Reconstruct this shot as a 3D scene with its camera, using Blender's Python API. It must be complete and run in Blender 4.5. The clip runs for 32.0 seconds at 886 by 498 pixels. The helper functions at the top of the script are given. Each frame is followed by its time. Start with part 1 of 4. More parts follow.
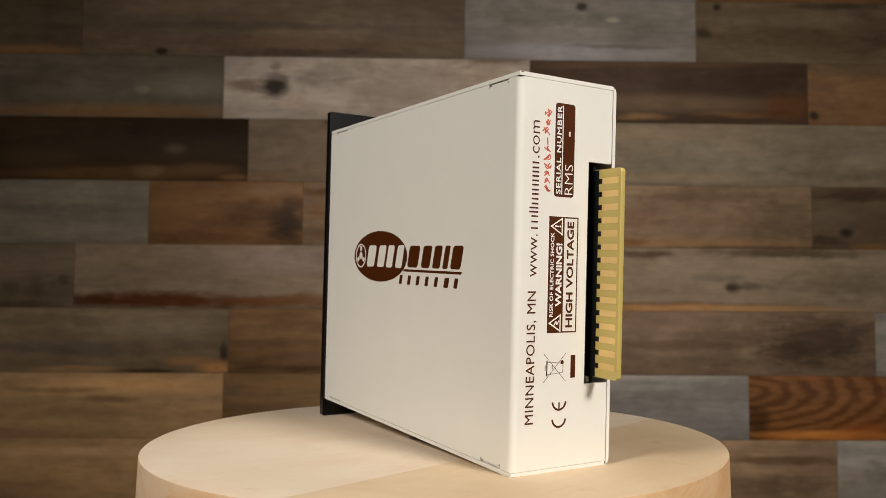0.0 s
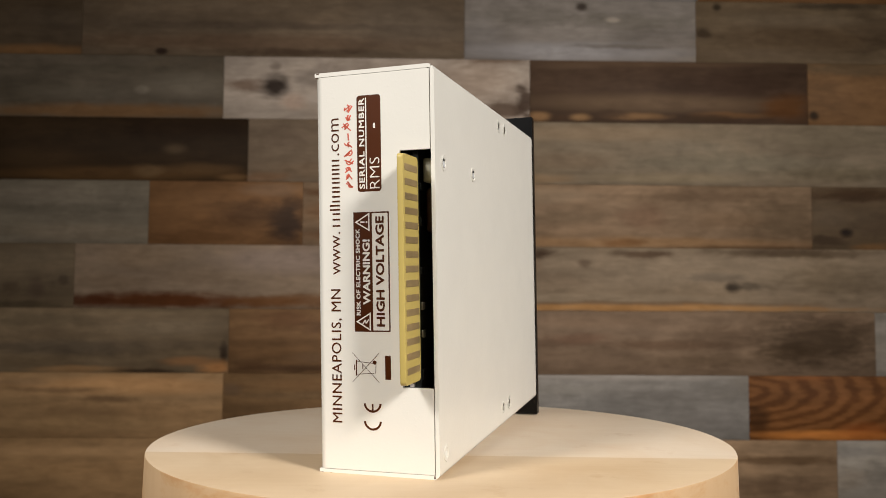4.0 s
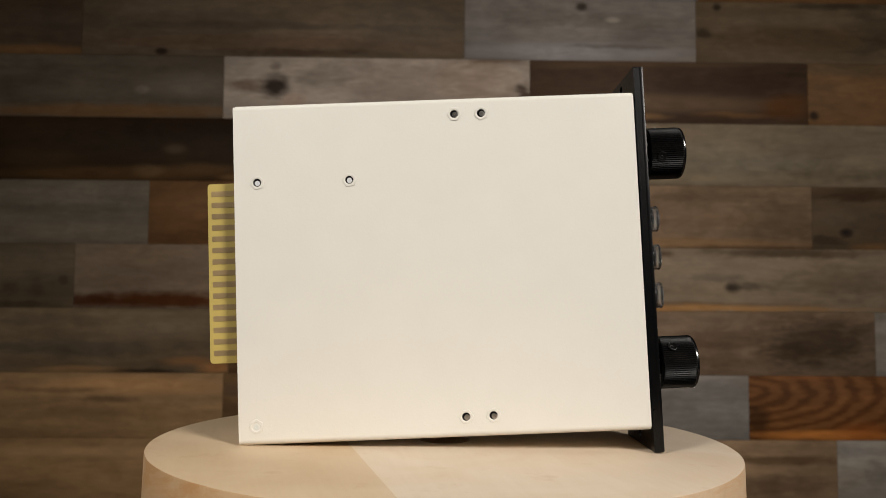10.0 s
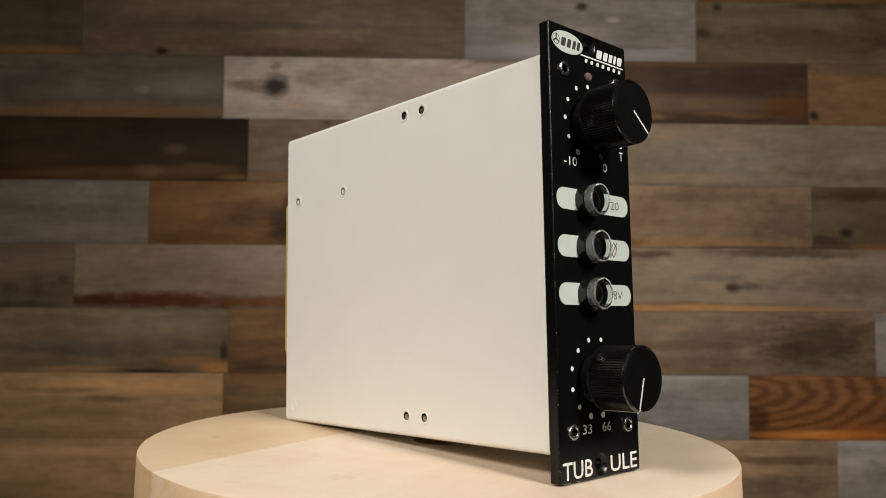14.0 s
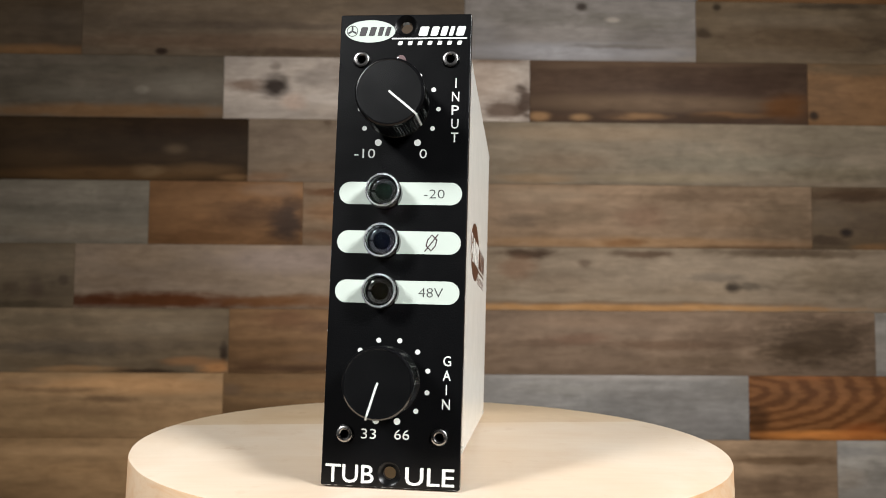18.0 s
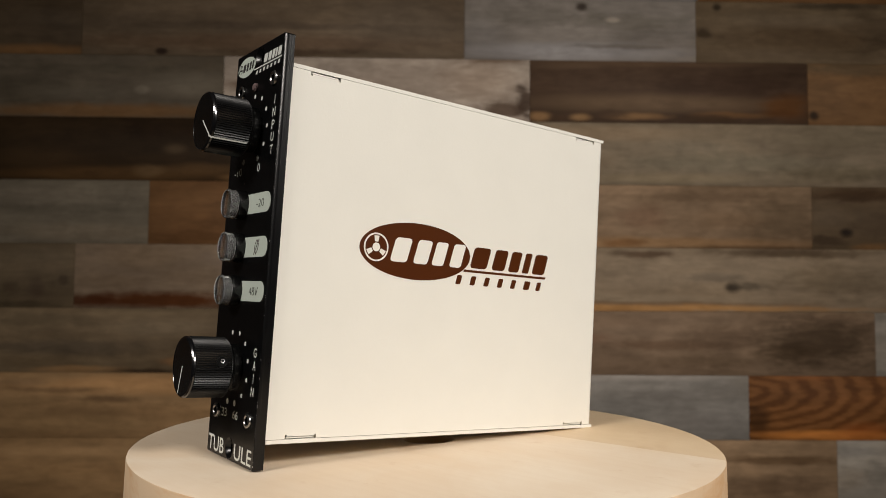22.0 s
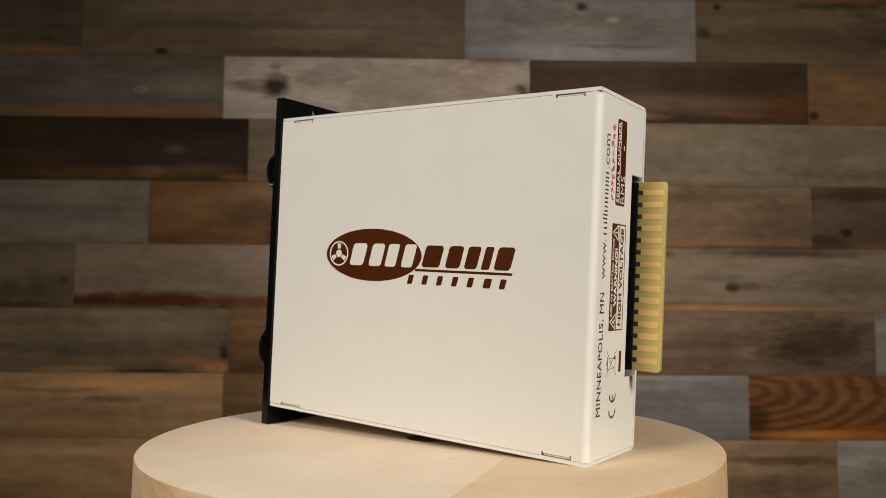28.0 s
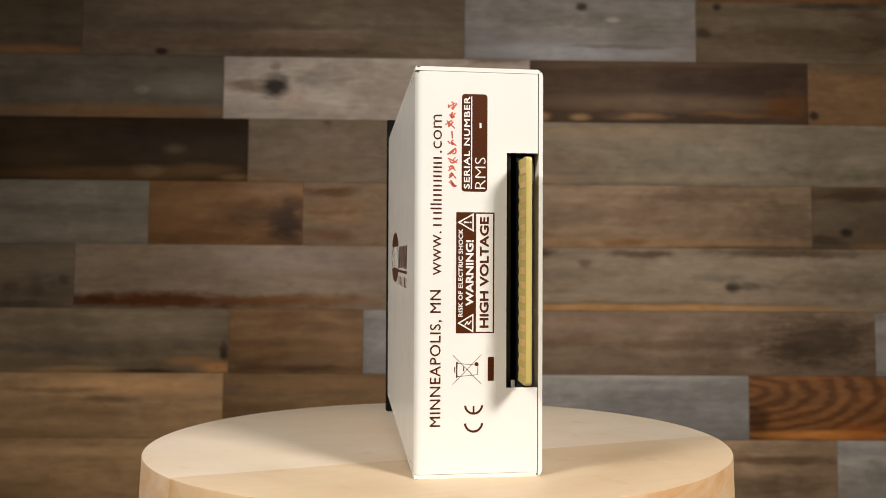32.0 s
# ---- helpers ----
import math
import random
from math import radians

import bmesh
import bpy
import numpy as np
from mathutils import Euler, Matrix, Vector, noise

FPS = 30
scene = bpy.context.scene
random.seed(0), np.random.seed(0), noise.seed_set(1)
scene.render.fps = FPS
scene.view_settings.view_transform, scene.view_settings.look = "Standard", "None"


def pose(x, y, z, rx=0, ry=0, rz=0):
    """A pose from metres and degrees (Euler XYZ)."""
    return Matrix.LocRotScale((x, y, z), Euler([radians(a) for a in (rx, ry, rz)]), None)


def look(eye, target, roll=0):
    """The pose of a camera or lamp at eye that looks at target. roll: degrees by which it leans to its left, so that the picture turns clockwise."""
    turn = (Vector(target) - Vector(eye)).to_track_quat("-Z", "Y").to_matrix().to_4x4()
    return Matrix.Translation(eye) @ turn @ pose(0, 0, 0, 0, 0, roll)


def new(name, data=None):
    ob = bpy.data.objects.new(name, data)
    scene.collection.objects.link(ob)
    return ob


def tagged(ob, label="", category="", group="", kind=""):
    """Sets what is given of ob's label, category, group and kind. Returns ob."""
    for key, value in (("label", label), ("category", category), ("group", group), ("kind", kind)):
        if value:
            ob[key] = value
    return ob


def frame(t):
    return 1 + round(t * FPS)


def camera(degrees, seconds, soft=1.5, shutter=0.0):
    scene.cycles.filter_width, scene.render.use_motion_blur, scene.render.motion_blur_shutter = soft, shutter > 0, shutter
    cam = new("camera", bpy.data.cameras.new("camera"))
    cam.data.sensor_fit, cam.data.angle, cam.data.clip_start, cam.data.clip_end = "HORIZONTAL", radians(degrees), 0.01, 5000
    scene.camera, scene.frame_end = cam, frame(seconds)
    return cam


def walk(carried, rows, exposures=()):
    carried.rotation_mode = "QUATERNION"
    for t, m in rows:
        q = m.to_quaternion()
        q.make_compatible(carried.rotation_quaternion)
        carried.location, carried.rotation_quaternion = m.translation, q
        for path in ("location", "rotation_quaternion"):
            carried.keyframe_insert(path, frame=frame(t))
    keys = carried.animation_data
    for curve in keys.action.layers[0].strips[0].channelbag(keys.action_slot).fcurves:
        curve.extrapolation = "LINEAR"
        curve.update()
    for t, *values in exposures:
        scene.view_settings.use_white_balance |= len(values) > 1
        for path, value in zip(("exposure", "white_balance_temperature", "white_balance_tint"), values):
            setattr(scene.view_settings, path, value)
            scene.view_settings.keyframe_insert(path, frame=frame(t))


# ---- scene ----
cam = camera(58.32, 32.0, soft=0.75)
EYE = (0.0, -0.2953, 0.0518)
AIM = (0.00569, 0.7029, 0.1129)
walk(cam, [(0, look(EYE, AIM, 0.646)), (32, look(EYE, AIM, 0.646))],
     exposures=[(0, -0.05, 6830, 10), (1, 0.02, 6750, 10), (2, 0.2, 6500, 10), (3, 0.25, 6420, 10), (4.5, 0.08, 6720, 10), (6, -0.17, 6740, 10), (7, -0.31, 6740, 10), (8, -0.48, 6740, 10),
                (9, -0.44, 6730, 10), (10, -0.38, 6740, 10), (11, -0.35, 6750, 10), (12.5, -0.21, 6750, 10), (14, 0.09, 6700, 10), (15.5, 0.36, 6550, 10), (17, 0.60, 6170, 8), (18, 0.64, 6100, 8),
                (19, 0.54, 6140, 7), (20, 0.36, 6220, 8), (21, 0.06, 6550, 10), (22, -0.13, 6780, 10), (24, -0.40, 6820, 10), (25, -0.40, 6850, 10), (26.5, -0.30, 6850, 10), (28, -0.18, 6850, 10),
                (29, -0.12, 6850, 10), (30, -0.04, 6830, 10), (31, 0.03, 6740, 10), (32, 0.21, 6600, 10)])
cam.data.dof.use_dof = True
cam.data.dof.focus_distance = 0.25
cam.data.dof.aperture_fstop = 28.0

# ---- light: two softboxes beside the camera in a closed room, and an added wall fill ----
world = bpy.data.worlds.new("world")
scene.world = world
world.use_nodes = True
world.node_tree.nodes["Background"].inputs[0].default_value = (0.02, 0.018, 0.016, 1)
world.node_tree.nodes["Background"].inputs[1].default_value = 0.1


def lamp(name, eye, target, width, height, power, colour, spread=180):
    data = bpy.data.lights.new(name, "AREA")
    data.shape, data.size, data.size_y, data.energy, data.color = "RECTANGLE", width, height, power, colour
    data.spread = radians(spread)
    ob = new(name, data)
    ob.matrix_basis = look(eye, target)
    return ob


WARM = (1.0, 0.955, 0.91)
lamp("softbox_right", (1.0, -1.16, 0.97), (0, 0, 0.07), 0.36, 0.36, 9.5, WARM, 100)
lamp("softbox_left", (-1.05, -1.05, 1.05), (0, 0, 0.07), 0.36, 0.36, 6.4, WARM, 98)
# unseen lamp added only to brighten the plank wall
lamp("wall_fill_helper", (0.75, 0.12, 0.36), (0.18, 1.3, 0.08), 0.3, 0.3, 2.3, WARM, 130)


# ---- materials ----
def shader(name):
    m = bpy.data.materials.new(name)
    m.use_nodes = True
    nt = m.node_tree
    return m, nt, nt.nodes["Principled BSDF"]


def node(nt, kind, **values):
    n = nt.nodes.new(kind)
    for key, value in values.items():
        n.inputs[key.replace("_", " ")].default_value = value
    return n


def ramp(nt, fac, stops):
    n = nt.nodes.new("ShaderNodeValToRGB")
    while len(n.color_ramp.elements) < len(stops):
        n.color_ramp.elements.new(0.5)
    for e, (at, colour) in zip(n.color_ramp.elements, stops):
        e.position, e.color = at, (*colour, 1)
    nt.links.new(fac, n.inputs[0])
    return n.outputs[0]


def mix(nt, fac, a, b, blend="MIX"):
    n = nt.nodes.new("ShaderNodeMix")
    n.data_type, n.blend_type = "RGBA", blend
    for slot, value in ((0, fac), (6, a), (7, b)):
        if isinstance(value, bpy.types.NodeSocket):
            nt.links.new(value, n.inputs[slot])
        elif slot == 0:
            n.inputs[0].default_value = value
        else:
            n.inputs[slot].default_value = (*value, 1)
    return n.outputs[2]


def coords(nt, scale=(1, 1, 1), shift=False):
    tc = nt.nodes.new("ShaderNodeTexCoord")
    mp = nt.nodes.new("ShaderNodeMapping")
    mp.inputs["Scale"].default_value = scale
    nt.links.new(tc.outputs["Object"], mp.inputs["Vector"])
    if shift:
        info = nt.nodes.new("ShaderNodeObjectInfo")
        mul = nt.nodes.new("ShaderNodeMath")
        mul.operation = "MULTIPLY"
        mul.inputs[1].default_value = 61.0
        nt.links.new(info.outputs["Random"], mul.inputs[0])
        nt.links.new(mul.outputs[0], mp.inputs["Location"])
    return mp.outputs[0]


def noise_tex(nt, vec, scale, detail=4.0, rough=0.55, distort=0.0):
    n = node(nt, "ShaderNodeTexNoise", Scale=scale, Detail=detail, Roughness=rough, Distortion=distort)
    nt.links.new(vec, n.inputs["Vector"])
    return n.outputs["Fac"]


def bump(nt, bsdf, height, strength, distance):
    b = node(nt, "ShaderNodeBump", Strength=strength, Distance=distance)
    nt.links.new(height, b.inputs["Height"])
    nt.links.new(b.outputs[0], bsdf.inputs["Normal"])
    return b


def coated(name, colour, rough, grain=900.0, depth=0.00006, strength=0.5, vary=0.06, metal=0.0, spec=0.5, pits=0.0, detail=2.0):
    """Powder coat, plastic, print or metal: a base colour with faint mottling and an orange-peel relief."""
    m, nt, bsdf = shader(name)
    vec = coords(nt)
    blot = noise_tex(nt, vec, 60.0, 3.0)
    dark = tuple(c * (1 - vary) for c in colour)
    lite = tuple(min(1, c * (1 + vary)) for c in colour)
    nt.links.new(ramp(nt, blot, [(0.3, dark), (0.7, lite)]), bsdf.inputs["Base Color"])
    bsdf.inputs["Metallic"].default_value = metal
    bsdf.inputs["Specular IOR Level"].default_value = spec
    rr = node(nt, "ShaderNodeMapRange")
    nt.links.new(noise_tex(nt, vec, 140.0, 3.0), rr.inputs[0])
    rr.inputs[3].default_value, rr.inputs[4].default_value = rough * 0.85, rough * 1.15
    nt.links.new(rr.outputs[0], bsdf.inputs["Roughness"])
    if strength:
        peel = noise_tex(nt, vec, grain, detail)
        if pits:
            spots = node(nt, "ShaderNodeMapRange")
            spots.inputs[1].default_value, spots.inputs[2].default_value, spots.inputs[4].default_value = 0.60, 0.72, pits
            nt.links.new(noise_tex(nt, vec, 1100.0, 1.0), spots.inputs[0])
            add = nt.nodes.new("ShaderNodeMath")
            nt.links.new(peel, add.inputs[0])
            nt.links.new(spots.outputs[0], add.inputs[1])
            peel = add.outputs[0]
        bump(nt, bsdf, peel, strength, depth)
    return m


CREAM = coated("cream_powder_coat", (0.775, 0.76, 0.70), 0.25, grain=800, depth=0.0001, strength=0.21, vary=0.012, pits=0.45, spec=0.34)
BLACK = coated("black_powder_coat", (0.0022, 0.0023, 0.0026), 0.29, grain=1900, depth=0.00014, strength=0.32, spec=0.29, detail=1.5)
KNOB = coated("black_anodised_metal", (0.002, 0.002, 0.0022), 0.29, strength=0.0, spec=0.42)
FACE = coated("satin_black_anodised_metal", (0.002, 0.0022, 0.0024), 0.25, grain=2600, depth=0.00003, strength=0.15, spec=0.95)
CUTRIM = coated("glossy_turned_black_metal", (0.004, 0.004, 0.0045), 0.16, strength=0.0, spec=1.0)
RUBBER = coated("black_plastic", (0.004, 0.004, 0.004), 0.19, strength=0.0)
BROWN = coated("dark_brown_ink", (0.068, 0.017, 0.003), 0.36, strength=0.0, spec=0.22)
WHITE = coated("white_ink", (0.68, 0.70, 0.66), 0.5, strength=0.0, vary=0.02)
PALE = coated("pale_green_white_ink", (0.50, 0.56, 0.50), 0.5, strength=0.0, vary=0.02)
CREAMINK = coated("bare_cream_paint", (0.775, 0.76, 0.70), 0.4, strength=0.0, vary=0.01)
RED = coated("red_pen_ink", (0.58, 0.10, 0.055), 0.5, strength=0.0, vary=0.25)
GREYINK = coated("dark_grey_ink", (0.035, 0.032, 0.032), 0.5, strength=0.0)
PLUMINK = coated("dark_plum_ink", (0.045, 0.022, 0.024), 0.5, strength=0.0)
STEEL = coated("zinc_plated_steel", (0.55, 0.53, 0.50), 0.28, metal=1.0, strength=0.0)
DARKSTEEL = coated("blackened_steel", (0.40, 0.39, 0.38), 0.27, metal=1.0, strength=0.0)
MIRROR = coated("polished_nickel", (0.62, 0.62, 0.64), 0.16, metal=1.0, strength=0.0)
# near-black that paints in the shade of bores and sockets; also joints and marks
HOLE = coated("shade_and_mark_black", (0.005, 0.005, 0.005), 0.7, strength=0.0, spec=0.05)
BOARD = coated("bare_yellow_circuit_board", (0.51, 0.395, 0.12), 0.38, grain=500, depth=0.00002, strength=0.2)
MASK = coated("black_solder_mask", (0.008, 0.009, 0.009), 0.3, strength=0.0)
# one gold plating; how brightly each face reflects is put into its colour
FINGER = coated("dim_side_gold_plating", (0.38, 0.275, 0.14), 0.42, metal=0.4, strength=0.0, vary=0.28)
GOLD = coated("bright_side_gold_plating", (0.78, 0.54, 0.21), 0.36, metal=0.3, strength=0.0, vary=0.12)
DULL = coated("dull_zinc", (0.48, 0.44, 0.42), 0.5, metal=0.4, strength=0.0, vary=0.15)
WORN = coated("bare_aluminium", (0.42, 0.40, 0.38), 0.45, metal=0.6, strength=0.0)
CHIP = coated("chipped_primer", (0.10, 0.055, 0.035), 0.6, strength=0.0)
SILVER = coated("pale_silver_plastic", (0.80, 0.81, 0.83), 0.3, strength=0.0, metal=0.2)
BEIGE = coated("beige_plastic", (0.33, 0.32, 0.25), 0.5, strength=0.0)
PINK = coated("clear_pinkish_lens", (0.15, 0.105, 0.105), 0.1, strength=0.0)


def clear_plastic(name, clear):
    m, nt, bsdf = shader(name)
    bsdf.inputs["Base Color"].default_value = (0.96, 0.97, 0.97, 1)
    bsdf.inputs["Transmission Weight"].default_value = clear
    bsdf.inputs["IOR"].default_value = 1.49
    vec = coords(nt)
    bsdf.inputs["Roughness"].default_value = 0.03
    bump(nt, bsdf, noise_tex(nt, vec, 400.0), 0.08, 0.0001)
    return m


CLEAR = clear_plastic("clear_acrylic", 1.0)
# part white: the glints inside the cap wall are put into its colour
HAZY = clear_plastic("whitened_acrylic_wall", 0.945)


def light_wood(name, pale, deep, turn):
    """Smooth sanded pale timber; the grain runs along x turned by some degrees."""
    m, nt, bsdf = shader(name)
    tc = nt.nodes.new("ShaderNodeTexCoord")
    mp = nt.nodes.new("ShaderNodeMapping")
    mp.vector_type = "TEXTURE"
    mp.inputs["Rotation"].default_value = (0, 0, radians(turn))
    mp.inputs["Scale"].default_value = (1, 0.07, 0.5)
    nt.links.new(tc.outputs["Object"], mp.inputs["Vector"])
    fine = noise_tex(nt, mp.outputs[0], 26.0, 6.0, 0.6, 0.4)
    broad = noise_tex(nt, coords(nt, (1, 1, 0.6)), 22.0, 4.0, 0.55, 0.8)
    base = ramp(nt, broad, [(0.3, pale), (0.72, deep)])
    veins = ramp(nt, fine, [(0.35, (0.93, 0.90, 0.86)), (0.62, (1, 1, 1))])
    spots = noise_tex(nt, tc.outputs["Object"], 60.0, 5.0, 0.65)
    dirt = ramp(nt, spots, [(0.27, (0.80, 0.70, 0.60)), (0.40, (1, 1, 1))])
    col = mix(nt, 0.32, base, veins, "MULTIPLY")
    col = mix(nt, 0.5, col, dirt, "MULTIPLY")
    # the rim, picked by its normal, is tinted deeper and more orange than the top
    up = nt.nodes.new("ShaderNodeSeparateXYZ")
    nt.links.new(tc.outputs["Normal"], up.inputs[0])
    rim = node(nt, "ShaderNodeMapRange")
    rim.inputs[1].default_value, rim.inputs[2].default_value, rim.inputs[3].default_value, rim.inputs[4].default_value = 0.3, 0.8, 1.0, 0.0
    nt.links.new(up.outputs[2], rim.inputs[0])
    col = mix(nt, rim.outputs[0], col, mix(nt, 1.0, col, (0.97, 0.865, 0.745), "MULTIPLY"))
    # saw burn: rough orange patches on the rim
    burn = noise_tex(nt, coords(nt, (1, 1, 2.0)), 24.0, 7.0, 0.72, 0.8)
    patch = node(nt, "ShaderNodeMapRange")
    patch.inputs[1].default_value, patch.inputs[2].default_value, patch.inputs[4].default_value = 0.48, 0.62, 0.75
    nt.links.new(burn, patch.inputs[0])
    both = nt.nodes.new("ShaderNodeMath")
    both.operation = "MULTIPLY"
    nt.links.new(patch.outputs[0], both.inputs[0])
    nt.links.new(rim.outputs[0], both.inputs[1])
    col = mix(nt, both.outputs[0], col, mix(nt, 1.0, col, (0.90, 0.70, 0.50), "MULTIPLY"))
    nt.links.new(col, bsdf.inputs["Base Color"])
    bsdf.inputs["Roughness"].default_value = 0.55
    bsdf.inputs["Specular IOR Level"].default_value = 0.3
    bump(nt, bsdf, fine, 0.25, 0.0002)
    return m


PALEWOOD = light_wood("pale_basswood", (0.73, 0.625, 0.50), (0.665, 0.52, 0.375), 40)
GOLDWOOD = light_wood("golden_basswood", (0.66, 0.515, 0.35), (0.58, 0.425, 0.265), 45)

def plank_wood(mid, swirl, stains, middle):
    """Weathered reclaimed board: soft streaks along x, single stains (x, z, half length, half height, colour, strength), grain and mottling over all."""
    m, nt, bsdf = shader("weathered_board")
    dark, lite = tuple(c * 0.80 for c in mid), tuple(c * 1.22 for c in mid)
    streak = noise_tex(nt, coords(nt, (1.0, 1.0, 5.5), True), 4.2, 5.0, 0.55, 0.3 + 0.4 * min(swirl, 1))
    fine = noise_tex(nt, coords(nt, (1.0, 1.0, 6.0), True), 19.0, 7.0, 0.66, 0.7)
    broad = noise_tex(nt, coords(nt, (1.0, 1.0, 2.0), True), 4.2, 3.0, 0.5, 0.6)
    mottle = noise_tex(nt, coords(nt, (1.0, 1.0, 1.6), True), 26.0, 4.0, 0.55, 0.4)
    col = ramp(nt, streak, [(0.28, dark), (0.50, mid), (0.72, lite)])
    warm = node(nt, "ShaderNodeMapRange")
    warm.inputs[1].default_value, warm.inputs[2].default_value, warm.inputs[4].default_value = 0.52, 0.72, 0.4
    nt.links.new(noise_tex(nt, coords(nt, (1.0, 1.0, 3.0), True), 3.0, 4.0, 0.55, 0.8), warm.inputs[0])
    col = mix(nt, warm.outputs[0], col, (mid[0] * 0.98, mid[1] * 0.90, mid[2] * 0.78))
    if swirl:
        wv = nt.nodes.new("ShaderNodeTexWave")
        big = swirl > 1
        if big:
            # nested arches of flat-sawn grain round a corner of the board
            wv.wave_type, wv.rings_direction = "RINGS", "SPHERICAL"
            at = nt.nodes.new("ShaderNodeMapping")
            at.inputs["Location"].default_value, at.inputs["Scale"].default_value = (0.30, 0, -0.075), (0.8, 0.0, 2.4)
            nt.links.new(nt.nodes.new("ShaderNodeTexCoord").outputs["Object"], at.inputs["Vector"])
            nt.links.new(at.outputs[0], wv.inputs["Vector"])
        else:
            wv.wave_type, wv.bands_direction = "BANDS", "Z"
            nt.links.new(coords(nt, (0.9, 1.0, 2.2), True), wv.inputs["Vector"])
        for k, v in (("Scale", 8.7 if big else 5.0), ("Distortion", 3.6 if big else 6.0), ("Detail", 3.0), ("Detail Scale", 2.2 if big else 0.9), ("Detail Roughness", 0.6)):
            wv.inputs[k].default_value = v
        deep = (0.36, 0.27, 0.20) if big else (0.62, 0.56, 0.50)
        col = mix(nt, 0.5 if big else 0.5 * swirl, col, ramp(nt, wv.outputs["Fac"], [(0.12, deep), (0.5, (0.9, 0.86, 0.8)), (0.9, (1.3, 1.32, 1.4) if big else (1.25, 1.2, 1.12))]), "MULTIPLY")
    tc = nt.nodes.new("ShaderNodeTexCoord")
    rag = nt.nodes.new("ShaderNodeMath")
    nt.links.new(mottle, rag.inputs[0])
    nt.links.new(fine, rag.inputs[1])
    # stains run unevenly along the grain
    drift = node(nt, "ShaderNodeTexNoise", Scale=11.0, Detail=4.0, Roughness=0.6)
    nt.links.new(coords(nt, (1.0, 1.0, 3.2), True), drift.inputs["Vector"])
    mid_off = nt.nodes.new("ShaderNodeVectorMath")
    mid_off.operation = "SUBTRACT"
    mid_off.inputs[1].default_value = (0.5, 0.5, 0.5)
    nt.links.new(drift.outputs["Color"], mid_off.inputs[0])
    warp = nt.nodes.new("ShaderNodeVectorMath")
    warp.operation = "MULTIPLY_ADD"
    warp.inputs[1].default_value = (0.07, 0.0, 0.012)
    nt.links.new(mid_off.outputs[0], warp.inputs[0])
    nt.links.new(tc.outputs["Object"], warp.inputs[2])
    for x, z, rx, rz, colour, strength in stains:
        off = nt.nodes.new("ShaderNodeVectorMath")
        off.operation = "SUBTRACT"
        off.inputs[1].default_value = (x - middle, 0, z)
        small = max(rx, rz) < 0.03 or rx > 0.45
        nt.links.new(tc.outputs["Object"] if small else warp.outputs[0], off.inputs[0])
        sq = nt.nodes.new("ShaderNodeVectorMath")
        sq.operation = "MULTIPLY"
        sq.inputs[1].default_value = (1 / rx, 0, 1 / rz)
        nt.links.new(off.outputs[0], sq.inputs[0])
        le = nt.nodes.new("ShaderNodeVectorMath")
        le.operation = "LENGTH"
        nt.links.new(sq.outputs[0], le.inputs[0])
        edge = nt.nodes.new("ShaderNodeMath")
        edge.operation, edge.inputs[1].default_value = "MULTIPLY_ADD", 0.75
        nt.links.new(rag.outputs[0], edge.inputs[0])
        nt.links.new(le.outputs["Value"], edge.inputs[2])
        mp = node(nt, "ShaderNodeMapRange")
        mp.interpolation_type = "SMOOTHSTEP"
        mp.inputs[1].default_value, mp.inputs[2].default_value = 1.15, 2.3
        mp.inputs[3].default_value, mp.inputs[4].default_value = strength, 0.0
        nt.links.new(edge.outputs[0], mp.inputs[0])
        col = mix(nt, mp.outputs[0], col, colour)
    col = mix(nt, 0.35, col, ramp(nt, fine, [(0.36, (0.66, 0.63, 0.60)), (0.62, (1.18, 1.17, 1.15))]), "MULTIPLY")
    col = mix(nt, 0.45, col, ramp(nt, broad, [(0.32, (0.78, 0.75, 0.72)), (0.62, (1.16, 1.15, 1.13))]), "MULTIPLY")
    col = mix(nt, 0.35, col, ramp(nt, mottle, [(0.34, (0.70, 0.68, 0.65)), (0.64, (1.20, 1.19, 1.18))]), "MULTIPLY")
    nt.links.new(col, bsdf.inputs["Base Color"])
    bsdf.inputs["Roughness"].default_value = 0.62
    bsdf.inputs["Specular IOR Level"].default_value = 0.1
    bump(nt, bsdf, fine, 0.4, 0.0010)
    return m


def plaster(name, colour):
    m, nt, bsdf = shader(name)
    vec = coords(nt)
    a = noise_tex(nt, vec, 2.0, 4.0)
    nt.links.new(ramp(nt, a, [(0.3, tuple(c * 0.9 for c in colour)), (0.7, colour)]), bsdf.inputs["Base Color"])
    bsdf.inputs["Roughness"].default_value = 0.8
    bump(nt, bsdf, noise_tex(nt, vec, 90.0), 0.3, 0.001)
    return m


PAINT = plaster("grey_wall_paint", (0.09, 0.085, 0.08))
CARPET = plaster("dark_grey_carpet", (0.12, 0.11, 0.10))
BOREWOOD = plaster("bored_wood_shade", (0.27, 0.18, 0.095))
DARKWOOD = plaster("dark_table_varnish", (0.10, 0.065, 0.04))


# ---- mesh helpers ----
def part(name, shape, material, parent, label=""):
    """One mesh object under a thing or a part; shape is a bmesh or a mesh."""
    if isinstance(shape, bmesh.types.BMesh):
        me = bpy.data.meshes.new(name)
        shape.to_mesh(me)
        shape.free()
    else:
        me = shape
        me.name = name
    me.materials.clear()
    me.materials.append(material)
    ob = new(name, me)
    ob.parent = parent
    if label:
        ob["label"] = label
    return ob


def smooth(bm, angle=35):
    lim = radians(angle)
    for f in bm.faces:
        f.smooth = True
    for e in bm.edges:
        e.smooth = len(e.link_faces) == 2 and e.calc_face_angle(0) < lim
    return bm


